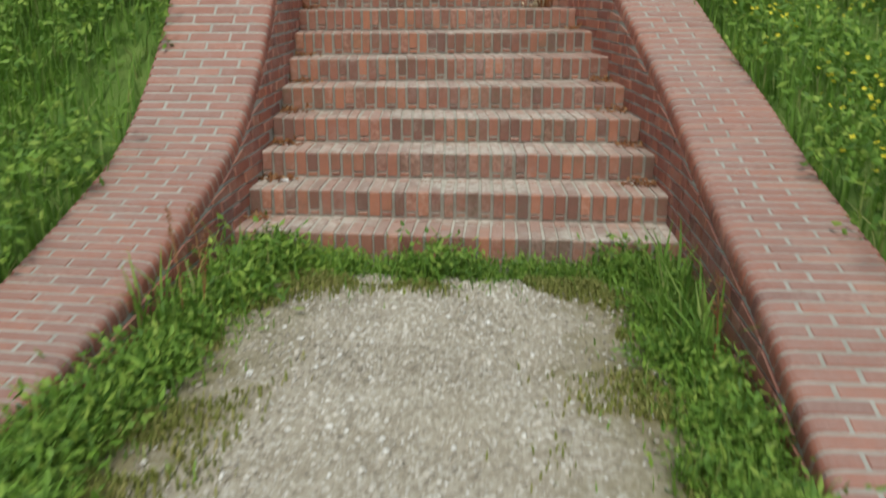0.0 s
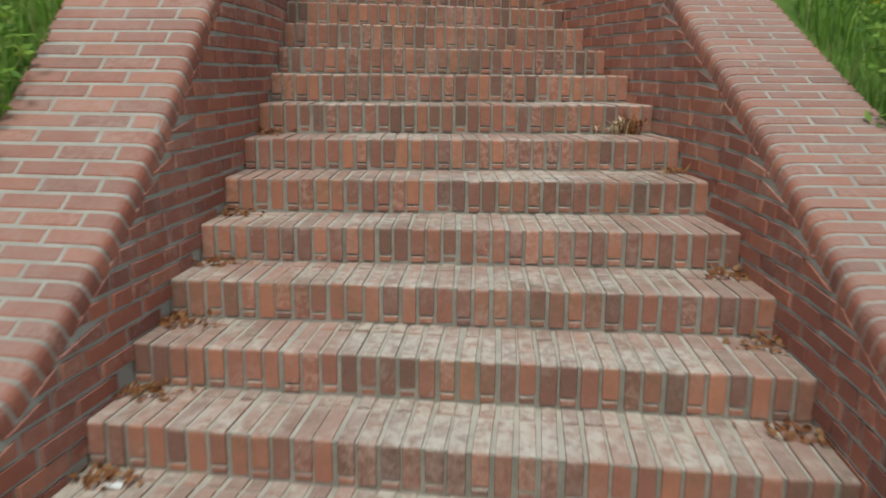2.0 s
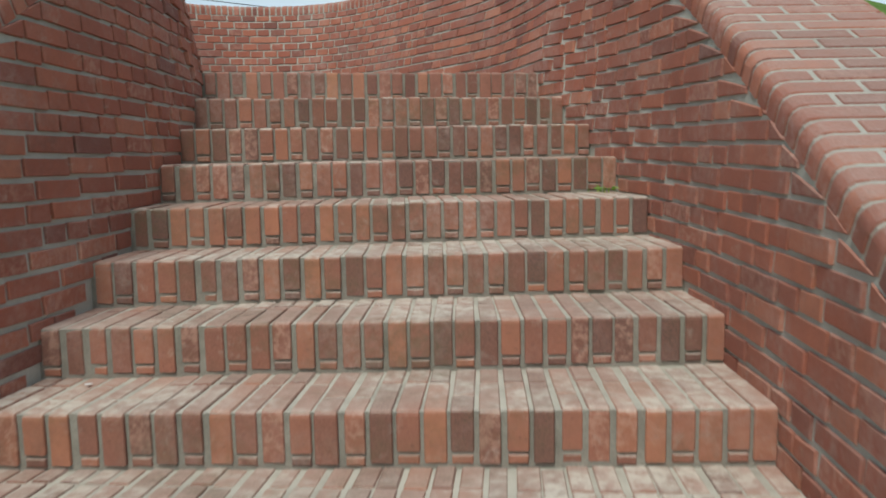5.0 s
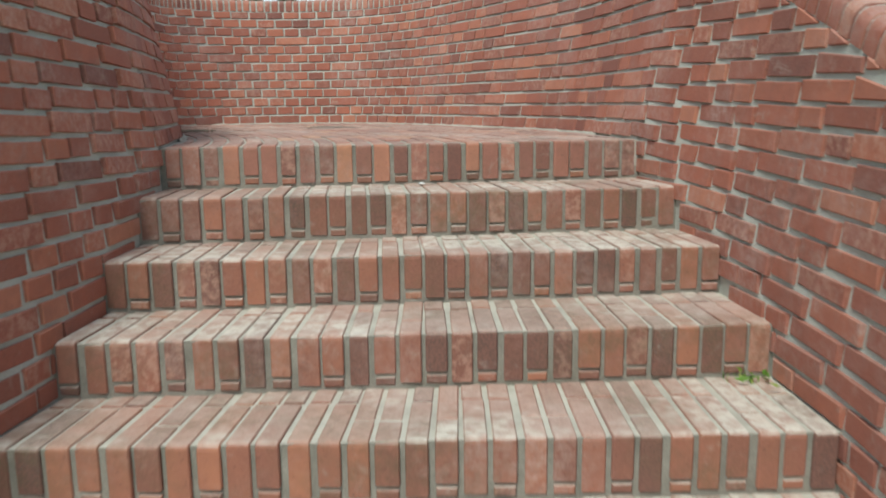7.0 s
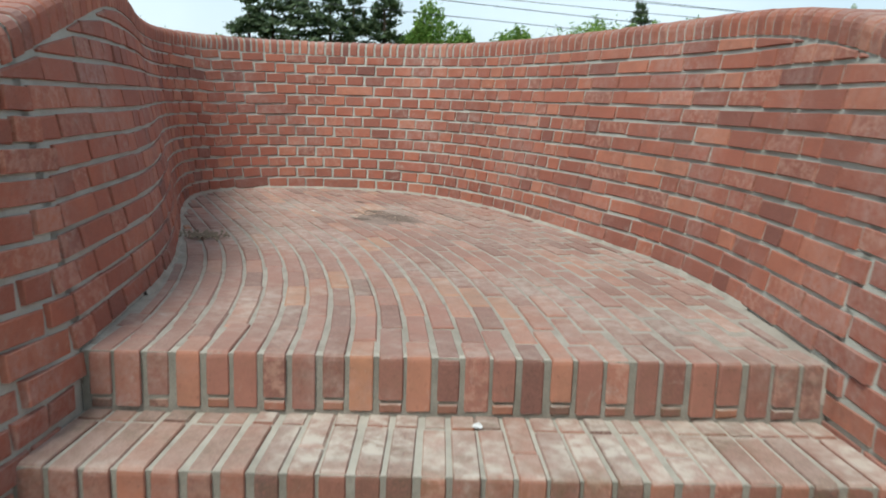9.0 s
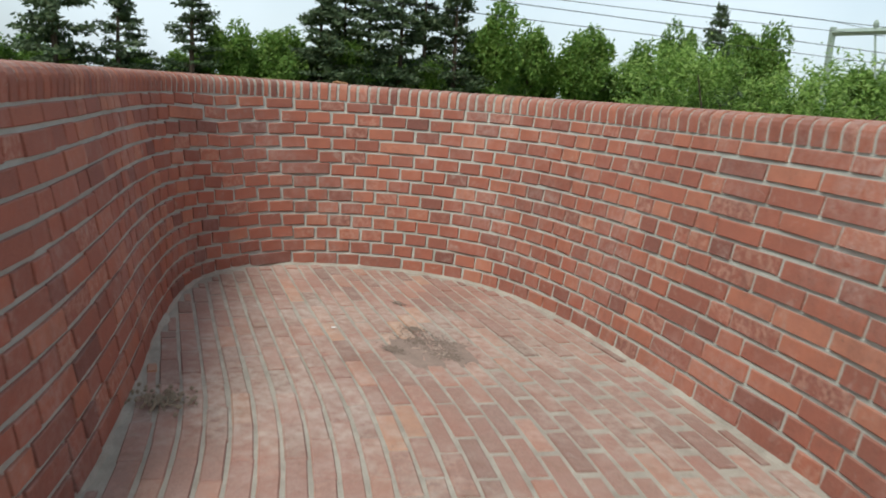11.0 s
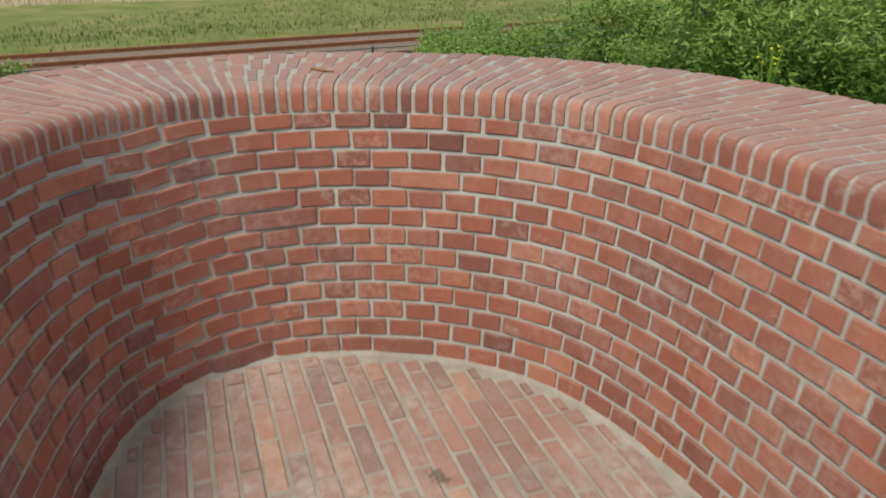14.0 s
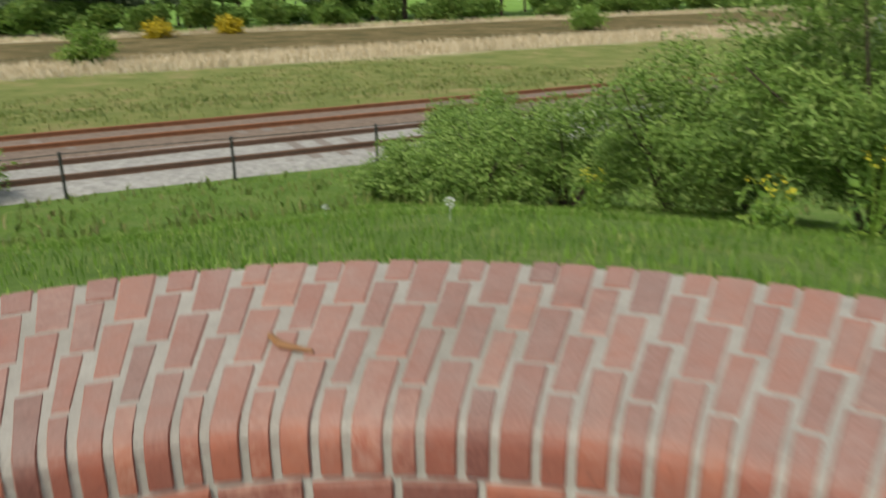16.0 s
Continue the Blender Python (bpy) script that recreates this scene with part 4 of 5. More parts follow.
# ---- plants ----
def blades(pts, height, width, rnd, mat, name, lean=0.5):
    """Grass blades at places (x, y, z): two bent segments each."""
    n = len(pts)
    p = np.array(pts)
    rs = np.random.RandomState(rnd)
    ang = rs.uniform(0, 2 * np.pi, n)
    h = height * rs.uniform(0.45, 1.15, n) if np.isscalar(height) else np.asarray(height) * rs.uniform(0.45, 1.15, n)
    w = width * rs.uniform(0.6, 1.3, n)
    b = h * lean * rs.uniform(0.1, 1.0, n)
    dx, dy = np.cos(ang), np.sin(ang)
    sx, sy = -dy * w, dx * w
    v = np.zeros((n, 5, 3))
    v[:, 0] = p - np.stack([sx, sy, 0 * w + 0.03], 1)
    v[:, 1] = p + np.stack([sx, sy, 0 * w - 0.03], 1)
    mid = p + np.stack([dx * b * 0.3, dy * b * 0.3, h * 0.55], 1)
    v[:, 2] = mid + np.stack([sx, sy, 0 * w], 1) * 0.8
    v[:, 3] = mid - np.stack([sx, sy, 0 * w], 1) * 0.8
    v[:, 4] = p + np.stack([dx * b, dy * b, h * (1 - 0.25 * b / h)], 1)
    i = np.arange(n)[:, None] * 5
    f = (i + np.array([[0, 1, 2, 3]])).tolist() + (i + np.array([[3, 2, 4]])).tolist()
    return mesh_of(name, v.reshape(-1, 3).tolist(), f, mat)


OUT_POLY = OUTER[::4]


def scatter(n, x0, x1, y0, y1, seed, clump=0.0, clear=0.0):
    """Places on the ground outside the walls."""
    rs = np.random.RandomState(seed)
    x, y = rs.uniform(x0, x1, n), rs.uniform(y0, y1, n)
    keep = ~inside(x, y, OUT_POLY)
    if clump:
        f = np.array([noise.noise((a * 1.3, b * 1.3, seed)) for a, b in zip(x, y)])
        keep &= rs.uniform(0, 1, n) < 0.45 + clump * f
    x, y = x[keep], y[keep]
    return np.stack([x, y, ground_height(x, y)], 1)


g = scatter(52000, -5.2, -1.35, -3.2, 5.6, 3, 0.8)
tagged(new("tall_grass", blades(g, 0.26, 0.006, 1, grass_leaf, "tall_grass", 0.7)), "lush tall green grass on the bank beside the wall", "grass", kind="stuff")
g = scatter(52000, 1.3, 6.0, -2.2, 8.5, 4, 0.8)
tagged(new("meadow_grass", blades(g, 0.30, 0.006, 2, grass_leaf, "meadow_grass", 0.7)), "bright green meadow grass with buttercups", "grass", kind="stuff")
g = scatter(110000, -15, 0.5, 5.5, 19, 5, 0.6)
tagged(new("bank_grass", blades(g, 0.075, 0.0045, 3, grass_leaf, "bank_grass", 0.8)), "short green grass on the slope towards the railway", "grass", kind="stuff")
g = scatter(26000, -34, -6, 6, 40, 6, 0.9)
g = g[(0.907 * g[:, 0] - 0.42 * g[:, 1] > -20.0) | (0.907 * g[:, 0] - 0.42 * g[:, 1] < -28.2)]
g = g[0.907 * g[:, 0] - 0.42 * g[:, 1] < -14.5]
tagged(new("verge_grass", blades(g, 0.2, 0.02, 4, rough_leaf, "verge_grass", 0.9)), "rough green grass on the railway verge", "grass", kind="stuff")
rs = np.random.RandomState(9)
aa, ss = np.concatenate([rs.uniform(-54, -47, 26000), rs.uniform(-79, -76, 9000)]), rs.uniform(-40, 130, 35000)
g = np.stack([0.907 * aa + 0.42 * ss, -0.42 * aa + 0.907 * ss, 0 * aa], 1)
tagged(new("dry_grass", blades(g, 0.5, 0.032, 5, dry_stalk, "dry_grass", 0.5)), "pale dry straw-coloured grass beyond the railway", "grass", kind="stuff")


def leaf_cloud(places, length, width, seed, mat, name, droop=0.0):
    """Folded leaves: four corners each, turned at random but mostly face up."""
    n = len(places)
    rs = np.random.RandomState(seed)
    d = rs.normal(size=(n, 3))
    d[:, 2] = d[:, 2] * 0.7 - droop
    d /= np.linalg.norm(d, axis=1)[:, None]
    u = np.cross(d, rs.normal(size=(n, 3)) * 0.6 + np.array([0, -0.25, 0.9]))
    u /= np.linalg.norm(u, axis=1)[:, None]
    L = (length * rs.uniform(0.6, 1.3, n))[:, None]
    W = (width * rs.uniform(0.6, 1.3, n))[:, None]
    nn = np.cross(d, u)
    p = np.asarray(places)
    v = np.stack([p, p + d * L * 0.45 + u * W + nn * W * 0.3, p + d * L, p + d * L * 0.45 - u * W + nn * W * 0.3], 1)
    return mesh_of(name, v.reshape(-1, 3).tolist(), (np.arange(n)[:, None] * 4 + np.array([[0, 1, 2], ])).tolist() + (np.arange(n)[:, None] * 4 + np.array([[0, 2, 3]])).tolist(), mat)


def lobes(n, count, size, seed, flat=0.75, low=0.15, fine=1.0):
    """Points thick on the shells of overlapping lobes that make up a crown of that radius and height."""
    rs = np.random.RandomState(seed)
    c = rs.normal(size=(count, 3))
    c /= np.linalg.norm(c, axis=1)[:, None]
    c *= rs.uniform(0.25, 0.72, (count, 1))
    r = rs.uniform(0.22, 0.45, count) * fine
    which = rs.randint(0, count, n)
    q = rs.normal(size=(n, 3))
    q /= np.linalg.norm(q, axis=1)[:, None]
    p = c[which] + q * (r[which] * rs.uniform(0.55, 1.08, n) ** 0.7)[:, None]
    p[:, 2] = np.maximum(p[:, 2], -0.9 + low)
    return p * np.array([size[0], size[0], size[1] / 2 * flat / 0.75])


def sprays(tips, each, length, seed, lift=0.2):
    """Leaf places bunched along short twigs that point out from the middle of the crown."""
    rs = np.random.RandomState(seed)
    mid = tips.mean(0)
    d = tips - mid
    d /= np.linalg.norm(d, axis=1)[:, None] + 1e-6
    d += rs.normal(0, 0.45, d.shape)
    d[:, 2] += lift
    d /= np.linalg.norm(d, axis=1)[:, None]
    u = rs.uniform(0, 1, (len(tips), each, 1)) * length * rs.uniform(0.6, 1.4, (len(tips), 1, 1))
    p = tips[:, None, :] + d[:, None, :] * u + rs.normal(0, length * 0.13, (len(tips), each, 3))
    return p.reshape(-1, 3)


def bush(name, at, radius, height, leaves, leaf, width, seed, mat, label, category="bush"):
    z = float(ground_height(at[0], at[1]))
    ob = tagged(new(name), label, category)
    ob.location = (at[0], at[1], z)
    r = random.Random(seed)
    for k in range(7):
        a, b = r.uniform(0, 6.28), r.uniform(0.3, 0.8)
        part("stem", mesh_of("stem", *tube([(0, 0, -0.1), (math.cos(a) * radius * b * 0.4, math.sin(a) * radius * b * 0.4, height * 0.35), (math.cos(a) * radius * b, math.sin(a) * radius * b, height * r.uniform(0.6, 0.85))], [0.04, 0.025, 0.008], 5), bark), ob)
    p = lobes(leaves, 27, (radius * 1.1, height * 1.1), seed, fine=0.66)
    p[:, 2] += height * 0.5
    low = lobes(leaves // 2, 16, (radius * 0.95, height * 0.7), seed + 400, fine=0.7)
    low[:, 2] += height * 0.34
    p = np.concatenate([sprays(np.concatenate([p, low])[::14], 11, leaf * 3.2, seed), p[::5], low[::5]])
    p = p[p[:, 2] > 0.0]
    part("crown", leaf_cloud(p, leaf, width, seed, mat, "crown"), ob)
    return ob


bush("willow_bush", (-4.6, 15.4), 2.4, 2.75, 42000, 0.09, 0.013, 1, bush_leaf, "large grey-green willow bush on the grassy slope")
bush("willow_bush", (-1.9, 16.2), 2.5, 2.6, 34000, 0.09, 0.013, 2, bush_leaf, "large grey-green willow bush with narrow leaves")
for k, (x, y, r, h) in enumerate(((-7.2, 16.6, 1.6, 2.2), (-8.9, 17.0, 1.5, 1.8), (-10.4, 17.6, 1.5, 1.7), (-12.0, 18.6, 1.3, 1.4), (-6.6, 17.6, 1.8, 2.2), (-13.0, 20.5, 1.3, 1.3), (-11.3, 16.6, 1.2, 1.0), (-9.8, 15.9, 1.1, 0.9))):
    bush("shrub", (x, y), r, h, 13000, 0.07, 0.015, 10 + k, bush_leaf, "low dense green shrub on the railway side slope")
bush("shrub", (-17.6, 11.6), 1.2, 1.3, 6000, 0.09, 0.022, 30, bush_leaf, "small dark green shrub beside the wire fence")
# these three shrubs carry their shade in the dark leaf colour
bush("shrub", (3.0, 4.1), 1.0, 1.05, 11000, 0.07, 0.018, 34, shaded_bramble_leaf, "low green bramble shrub behind the stair wall, its shade in the leaf colour")
bush("shrub", (2.5, 8.3), 1.3, 1.3, 12000, 0.07, 0.018, 35, shaded_bramble_leaf, "green bramble shrub below the lookout wall, its shade in the leaf colour")
bush("shrub", (4.5, 5.0), 1.5, 1.9, 11000, 0.08, 0.02, 31, shaded_bramble_leaf, "dense green bramble shrub in the meadow, its shade in the leaf colour")
bush("shrub", (3.6, 7.4), 1.5, 1.8, 11000, 0.08, 0.02, 32, weed_leaf, "dense green bramble shrub in the meadow")
bush("shrub", (-4.0, 3.6), 1.0, 1.0, 7000, 0.08, 0.02, 33, weed_leaf, "dark green nettle shrub on the bank")

for x0, x1, y0, y1, seed, name in ((-4.8, -1.4, -2.6, 5.5, 51, "bank_herbs"), (1.4, 5.0, -2.0, 6.5, 52, "meadow_herbs")):
    p = scatter(9000, x0, x1, y0, y1, seed, 1.2)
    p[:, 2] += np.random.RandomState(seed).uniform(0.14, 0.40, len(p))
    p = sprays(p, 7, 0.11, seed, 0.9)
    tagged(new(name, leaf_cloud(p, 0.06, 0.014, seed, weed_leaf, name, -0.3)), "leafy green herbs among tall grass", "herbs", kind="stuff")
# buttercups, ragwort, dandelion clocks
rs = np.random.RandomState(77)


def flower_mesh(name, size, seed, petals=5):
    r = random.Random(seed)
    v, f = [], []
    for k in range(petals):
        a = 2 * math.pi * k / petals + r.uniform(-0.2, 0.2)
        b = len(v)
        c, s = math.cos(a), math.sin(a)
        v += [(0, 0, 0), (c * size * 0.6 - s * size * 0.4, s * size * 0.6 + c * size * 0.4, size * 0.25), (c * size, s * size, size * 0.4), (c * size * 0.6 + s * size * 0.4, s * size * 0.6 - c * size * 0.4, size * 0.25)]
        f += [(b, b + 1, b + 2), (b, b + 2, b + 3)]
    return v, f


pile = Pile()
fv, ff = flower_mesh("buttercup", 0.0145, 1)
for x, y, z in scatter(2600, 1.4, 4.2, -1.4, 4.0, 12, 0.9):
    m = Matrix.Translation((x, y, z + rs.uniform(0.30, 0.46))) @ pose(0, 0, 0, rs.uniform(-40, 40), rs.uniform(-40, 40), rs.uniform(0, 360))
    pile.add([m @ Vector(q) for q in fv], ff)
tagged(new("buttercups", mesh_of("buttercups", pile.v, pile.f, petal)), "small bright yellow buttercups in the meadow", "flowers", kind="stuff")


def ragwort(x, y, h, seed):
    z = float(ground_height(x, y))
    ob = tagged(new("ragwort"), "yellow flowering ragwort plant on the slope", "flowering plant", "ragwort plants")
    ob.location = (x, y, z)
    r = random.Random(seed)
    st, fl = Pile(), Pile()
    for k in range(7):
        a, b = r.uniform(0, 6.28), r.uniform(0.03, 0.16)
        tip = Vector((math.cos(a) * b, math.sin(a) * b, h * r.uniform(0.7, 1)))
        st.add(*tube([(0, 0, 0), tip * 0.5 + Vector((0, 0, 0.05)), tip], 0.006, 4))
        for e in range(6):
            m = Matrix.Translation(tip + Vector((r.uniform(-0.04, 0.04), r.uniform(-0.04, 0.04), r.uniform(-0.03, 0.03)))) @ pose(0, 0, 0, r.uniform(-60, 60), r.uniform(-60, 60), 0)
            fl.add([m @ Vector(q) * 1 for q in [tuple(c * 0.8 for c in p) for p in fv]], ff)
    part("stalks", mesh_of("stalks", st.v, st.f, weed_leaf), ob)["kind"] = "stuff"
    part("blossom", mesh_of("blossom", fl.v, fl.f, petal), ob, label="clusters of yellow flower heads")["kind"] = "stuff"
    part("leaves", leaf_cloud(np.array([(r.uniform(-0.2, 0.2), r.uniform(-0.2, 0.2), r.uniform(0.02, h * 0.7)) for _ in range(160)]), 0.09, 0.015, seed, weed_leaf, "leaves"), ob)


ragwort(-7.45, 14.9, 0.55, 1)
ragwort(-4.95, 13.0, 0.45, 2)
ragwort(-4.2, 12.8, 0.7, 3)
pile = Pile()
for x, y in ((-6.2, 10.6), (-9.2, 12.4)):
    z, q = float(ground_height(x, y)), rs.normal(size=(60, 3))
    q = q / np.linalg.norm(q, axis=1)[:, None] * 0.028 + np.array([x, y, z + 0.13])
    for c in q:
        pile.add([tuple(c), tuple(c + rs.normal(0, 0.008, 3)), tuple(c + rs.normal(0, 0.008, 3))], [(0, 1, 2)])
    pile.add(*tube([(x, y, z), (x, y, z + 0.13)], 0.0015, 4))
tagged(new("dandelion_clocks", mesh_of("dandelion_clocks", pile.v, pile.f, litter_white)), "white dandelion seed heads in short grass", "flowers", kind="stuff")


# ---- far trees ----
def broad_tree(height, radius, seed, leaves=7500, mat=None, name="tree", label=""):
    ob = tagged(new(name), label, "tree", "trees beyond the railway")
    r = random.Random(seed)
    part("trunk", mesh_of("trunk", *tube([(0, 0, -0.3), (0.1, 0, height * 0.3), (0.0, 0.1, height * 0.75)], [height * 0.022, height * 0.017, 0.05], 7), bark), ob)
    for k in range(9):
        a, b = r.uniform(0, 6.28), r.uniform(0.5, 0.85)
        z0 = height * r.uniform(0.22, 0.5)
        part("limb", mesh_of("limb", *tube([(0, 0, z0), (math.cos(a) * radius * b * 0.5, math.sin(a) * radius * b * 0.5, z0 + height * 0.12), (math.cos(a) * radius * b, math.sin(a) * radius * b, z0 + height * r.uniform(0.15, 0.3))], [0.09, 0.06, 0.02], 5), bark), ob)
    p = lobes(leaves, 26, (radius, height * 0.85), seed)
    p[:, 2] += height * 0.56
    part("crown", leaf_cloud(p, 0.5, 0.15, seed, mat or tree_leaf, "crown"), ob)
    return ob


def pine_tree(height, radius, seed, label):
    ob = tagged(new("pine_tree"), label, "tree", "trees beyond the railway")
    r = random.Random(seed)
    part("trunk", mesh_of("trunk", *tube([(0, 0, -0.3), (0, 0.1, height * 0.5), (0.1, 0, height)], [height * 0.02, height * 0.013, 0.03], 7), bark), ob)
    wood, pts = Pile(), []
    z = height * 0.18
    while z < height * 0.98:
        for k in range(r.randint(3, 6)):
            a = r.uniform(0, 6.28)
            L = radius * (1.05 - (z / height) ** 1.6) * r.uniform(0.45, 1.15) + 0.25
            up = r.uniform(-0.08, 0.25)
            tip = Vector((math.cos(a) * L, math.sin(a) * L, z + up * L))
            wood.add(*tube([(0, 0, z), tip * 0.5 + Vector((0, 0, z * 0.5)), tip], [0.05, 0.03, 0.01], 4))
            for e in range(int(22 + L * 26)):
                u = r.uniform(0.3, 1.03) ** 0.8
                pts.append((tip.x * u + r.gauss(0, 0.12 + 0.08 * L), tip.y * u + r.gauss(0, 0.12 + 0.08 * L), z + (tip.z - z) * u + r.gauss(0.05, 0.12)))
        z += height * r.uniform(0.035, 0.075)
    part("branchwork", mesh_of("branchwork", wood.v, wood.f, bark), ob)["kind"] = "stuff"
    part("crown", leaf_cloud(np.array(pts), 0.5, 0.14, seed, pine_leaf, "crown"), ob)
    return ob


pines = [pine_tree(15, 3.4, s_, "tall dark green pine with layered branches") for s_ in (1, 2, 3)]
broads = [broad_tree(10, 3.8, s_, label="leafy green broadleaf tree with a rounded uneven crown") for s_ in (5, 6, 7)]
for k, o_ in enumerate(pines + broads):
    o_.matrix_basis = Matrix.Translation(rail_place(-92, -36 - k * 8, 0))
r = random.Random(8)


def plant_tree(src, across, s_, wide, tall):
    q = rail_place(across, s_)
    return copy_thing(src, Matrix.Translation((q.x, q.y, 0)) @ pose(0, 0, 0, 0, 0, r.uniform(0, 360)) @ Matrix.Diagonal((wide, wide, tall, 1.0)))


for s_, kind, wide, tall in ((-22, 3, 1.0, 1.0), (-13, 1, 0.9, 0.9), (-4, 0, 0.9, 0.9), (7.3, 0, 1.25, 1.02), (12.9, 1, 0.95, 0.76), (19.9, 2, 1.15, 0.8), (23.5, 4, 0.75, 1.0), (28.8, 3, 0.9, 0.86), (33.7, 0, 1.2, 0.93), (36.0, 2, 1.15, 0.98), (39.0, 1, 1.25, 1.02), (43.0, 2, 1.25, 1.02), (46.3, 0, 1.2, 1.0), (50.0, 1, 1.25, 1.06), (36.3, 5, 0.95, 0.9), (46.0, 4, 0.8, 0.8), (54.6, 3, 1.05, 1.48), (60.8, 4, 0.95, 1.4), (66.5, 3, 1.0, 1.2), (70.5, 5, 1.15, 1.3), (78.0, 3, 0.95, 1.22), (84.3, 4, 0.85, 1.62), (92.4, 2, 1.0, 1.22), (97.0, 5, 1.0, 1.58), (103.0, 3, 1.1, 1.7), (115, 4, 1.2, 1.1), (124, 5, 1.3, 1.2), (133, 3, 1.3, 1.2), (142, 4, 1.4, 1.3), (152, 5, 1.4, 1.3)):
    plant_tree((pines + broads)[kind], -88 + r.uniform(-1, 1), s_, wide, tall)
thicket = []
for seed in (1, 2, 3):
    ob = tagged(new("thicket_bush"), "dense green undergrowth bush below the trees", "bush", "undergrowth bushes")
    p = lobes(2600, 16, (2.6, 3.4), 70 + seed)
    p[:, 2] += 1.5
    part("crown", leaf_cloud(p[p[:, 2] > 0], 0.45, 0.13, seed, tree_leaf, "crown"), ob)
    part("stem", mesh_of("stem", *tube([(0, 0, -0.2), (0.1, 0.1, 1.2), (0, 0.3, 2.4)], [0.1, 0.07, 0.03], 5), bark), ob)
    q = rail_place(-86, -50 - seed * 5)
    ob.matrix_basis = Matrix.Translation((q.x, q.y, 0))
    thicket.append(ob)
for k in range(70):
    plant_tree(thicket[r.randrange(3)], -83 + r.uniform(-5, 4), -45 + k * 2.7 + r.uniform(-1, 1), r.uniform(0.6, 1.15), r.uniform(0.55, 1.1))
for s_ in range(-34, 150, 4):
    low = r.uniform(0.55, 0.72) if s_ < 30 else r.uniform(0.7, 0.95)
    plant_tree(broads[r.randrange(3)], -93 + r.uniform(-4, 2), s_ + r.uniform(-2, 2), low * 1.1, low)
for s_, a_ in ((15, -74), (21, -76)):
    q = rail_place(a_, s_)
    bush("broom_bush", (q.x, q.y), 1.05, 1.1, 1500, 0.2, 0.08, 50 + s_, gorse, "yellow flowering broom bush in dry grass")
for s_, a_, rr in ((8, -53, 1.4), (46, -60, 1.5)):
    q = rail_place(a_, s_)
    bush("shrub", (q.x, q.y), rr, 1.8, 3500, 0.2, 0.05, 60 + s_, grass_leaf, "bright green young shrub in dry grass")

# ---- weeds and litter by the steps ----
def weed_patch(seed, n, radius, height, leaf, mat=None):
    r = random.Random(seed)
    p = np.array([(r.gauss(0, radius * 0.5), r.gauss(0, radius * 0.5), abs(r.gauss(0.35, 0.3)) * height) for _ in range(n)])
    return leaf_cloud(p, leaf, leaf * 0.21, seed, mat or weed_leaf, "weed_leaves", -0.5)


weeds = []
for k in range(4):
    ob = tagged(new("weed_clump"), "leafy green weed clump at the edge of the gravel", "weed", "weeds along the path")
    part("leaves", weed_patch(k, 520, 0.15, 0.16, 0.042), ob)["kind"] = "stuff"
    st = np.array([(random.Random(k * 50 + e).gauss(0, 0.07), random.Random(k * 50 + e + 7).gauss(0, 0.07), 0) for e in range(34)])
    part("blades", blades(st, 0.19, 0.005, k, grass_leaf, "weed_blades", 0.8), ob)["kind"] = "stuff"
    weeds.append(ob)
r = random.Random(91)
spots = []
for k in range(26):
    spots.append((-1.0 + 2.0 * k / 25 + r.uniform(-0.04, 0.04), -0.10 - r.uniform(0, 0.20), r.choice((0.4, 0.6, 0.8, 1.05)) * r.uniform(0.8, 1.1)))
for side in (-1, 1):
    for k in range(22):
        y = -0.15 - k * 0.1
        spots.append((side * (1.0 + r.uniform(-0.14, 0.02)), y + r.uniform(-0.05, 0.05), r.uniform(0.7, 1.25 if side < 0 else 1.0)))
for k, (x, y, sc) in enumerate(spots):
    m = Matrix.Translation((x, y, 0.005)) @ pose(0, 0, 0, 0, 0, r.uniform(0, 360)) @ Matrix.Scale(sc, 4)
    if k < 4:
        weeds[k].matrix_basis = m
    else:
        copy_thing(weeds[k % 4], m)
rs = np.random.RandomState(17)
pts = []
for side in (-1, 1):
    n = 4200
    x = side * (1.1 - np.abs(rs.normal(0, 0.15, n)))
    y = rs.uniform(-3.6, -0.05, n)
    ok = rs.uniform(0, 1, n) < np.clip(0.9 + 0.8 * np.array([noise.noise((a * 3, b * 3, 1)) for a, b in zip(x, y)]), 0, 1)
    pts.append(np.stack([x, y, 0 * x + 0.01], 1)[ok])
x, y = rs.uniform(-1.05, 1.05, 1300), -np.abs(rs.normal(0, 0.20, 1300)) - 0.02
pts.append(np.stack([x, y, 0 * x + 0.01], 1))
tagged(new("verge_turf", blades(np.concatenate(pts), 0.07, 0.004, 6, grass_leaf, "verge_turf", 0.8)), "short grass and moss growing into the gravel edge", "grass", kind="stuff")

rs = np.random.RandomState(19)
x = rs.choice([-1, 1], 22000) * (0.88 - np.abs(rs.normal(0, 0.17, 22000)))
y = rs.uniform(-3.4, -0.15, 22000)
front = rs.uniform(0, 1, 22000) < 0.3
x[front], y[front] = rs.uniform(-0.9, 0.9, front.sum()), -0.28 - np.abs(rs.normal(0, 0.09, front.sum()))
ok = np.array([noise.noise((a * 2.6, b * 2.6, 7)) > 0.04 for a, b in zip(x, y)])
p = np.stack([x, y, 0.02 + 0.014 * (1 - x * x)], 1)[ok]
tagged(new("moss_carpet", blades(p, 0.032, 0.005, 8, moss_leaf, "moss_carpet", 1.2)), "olive moss patches creeping over the gravel edge", "moss", kind="stuff")


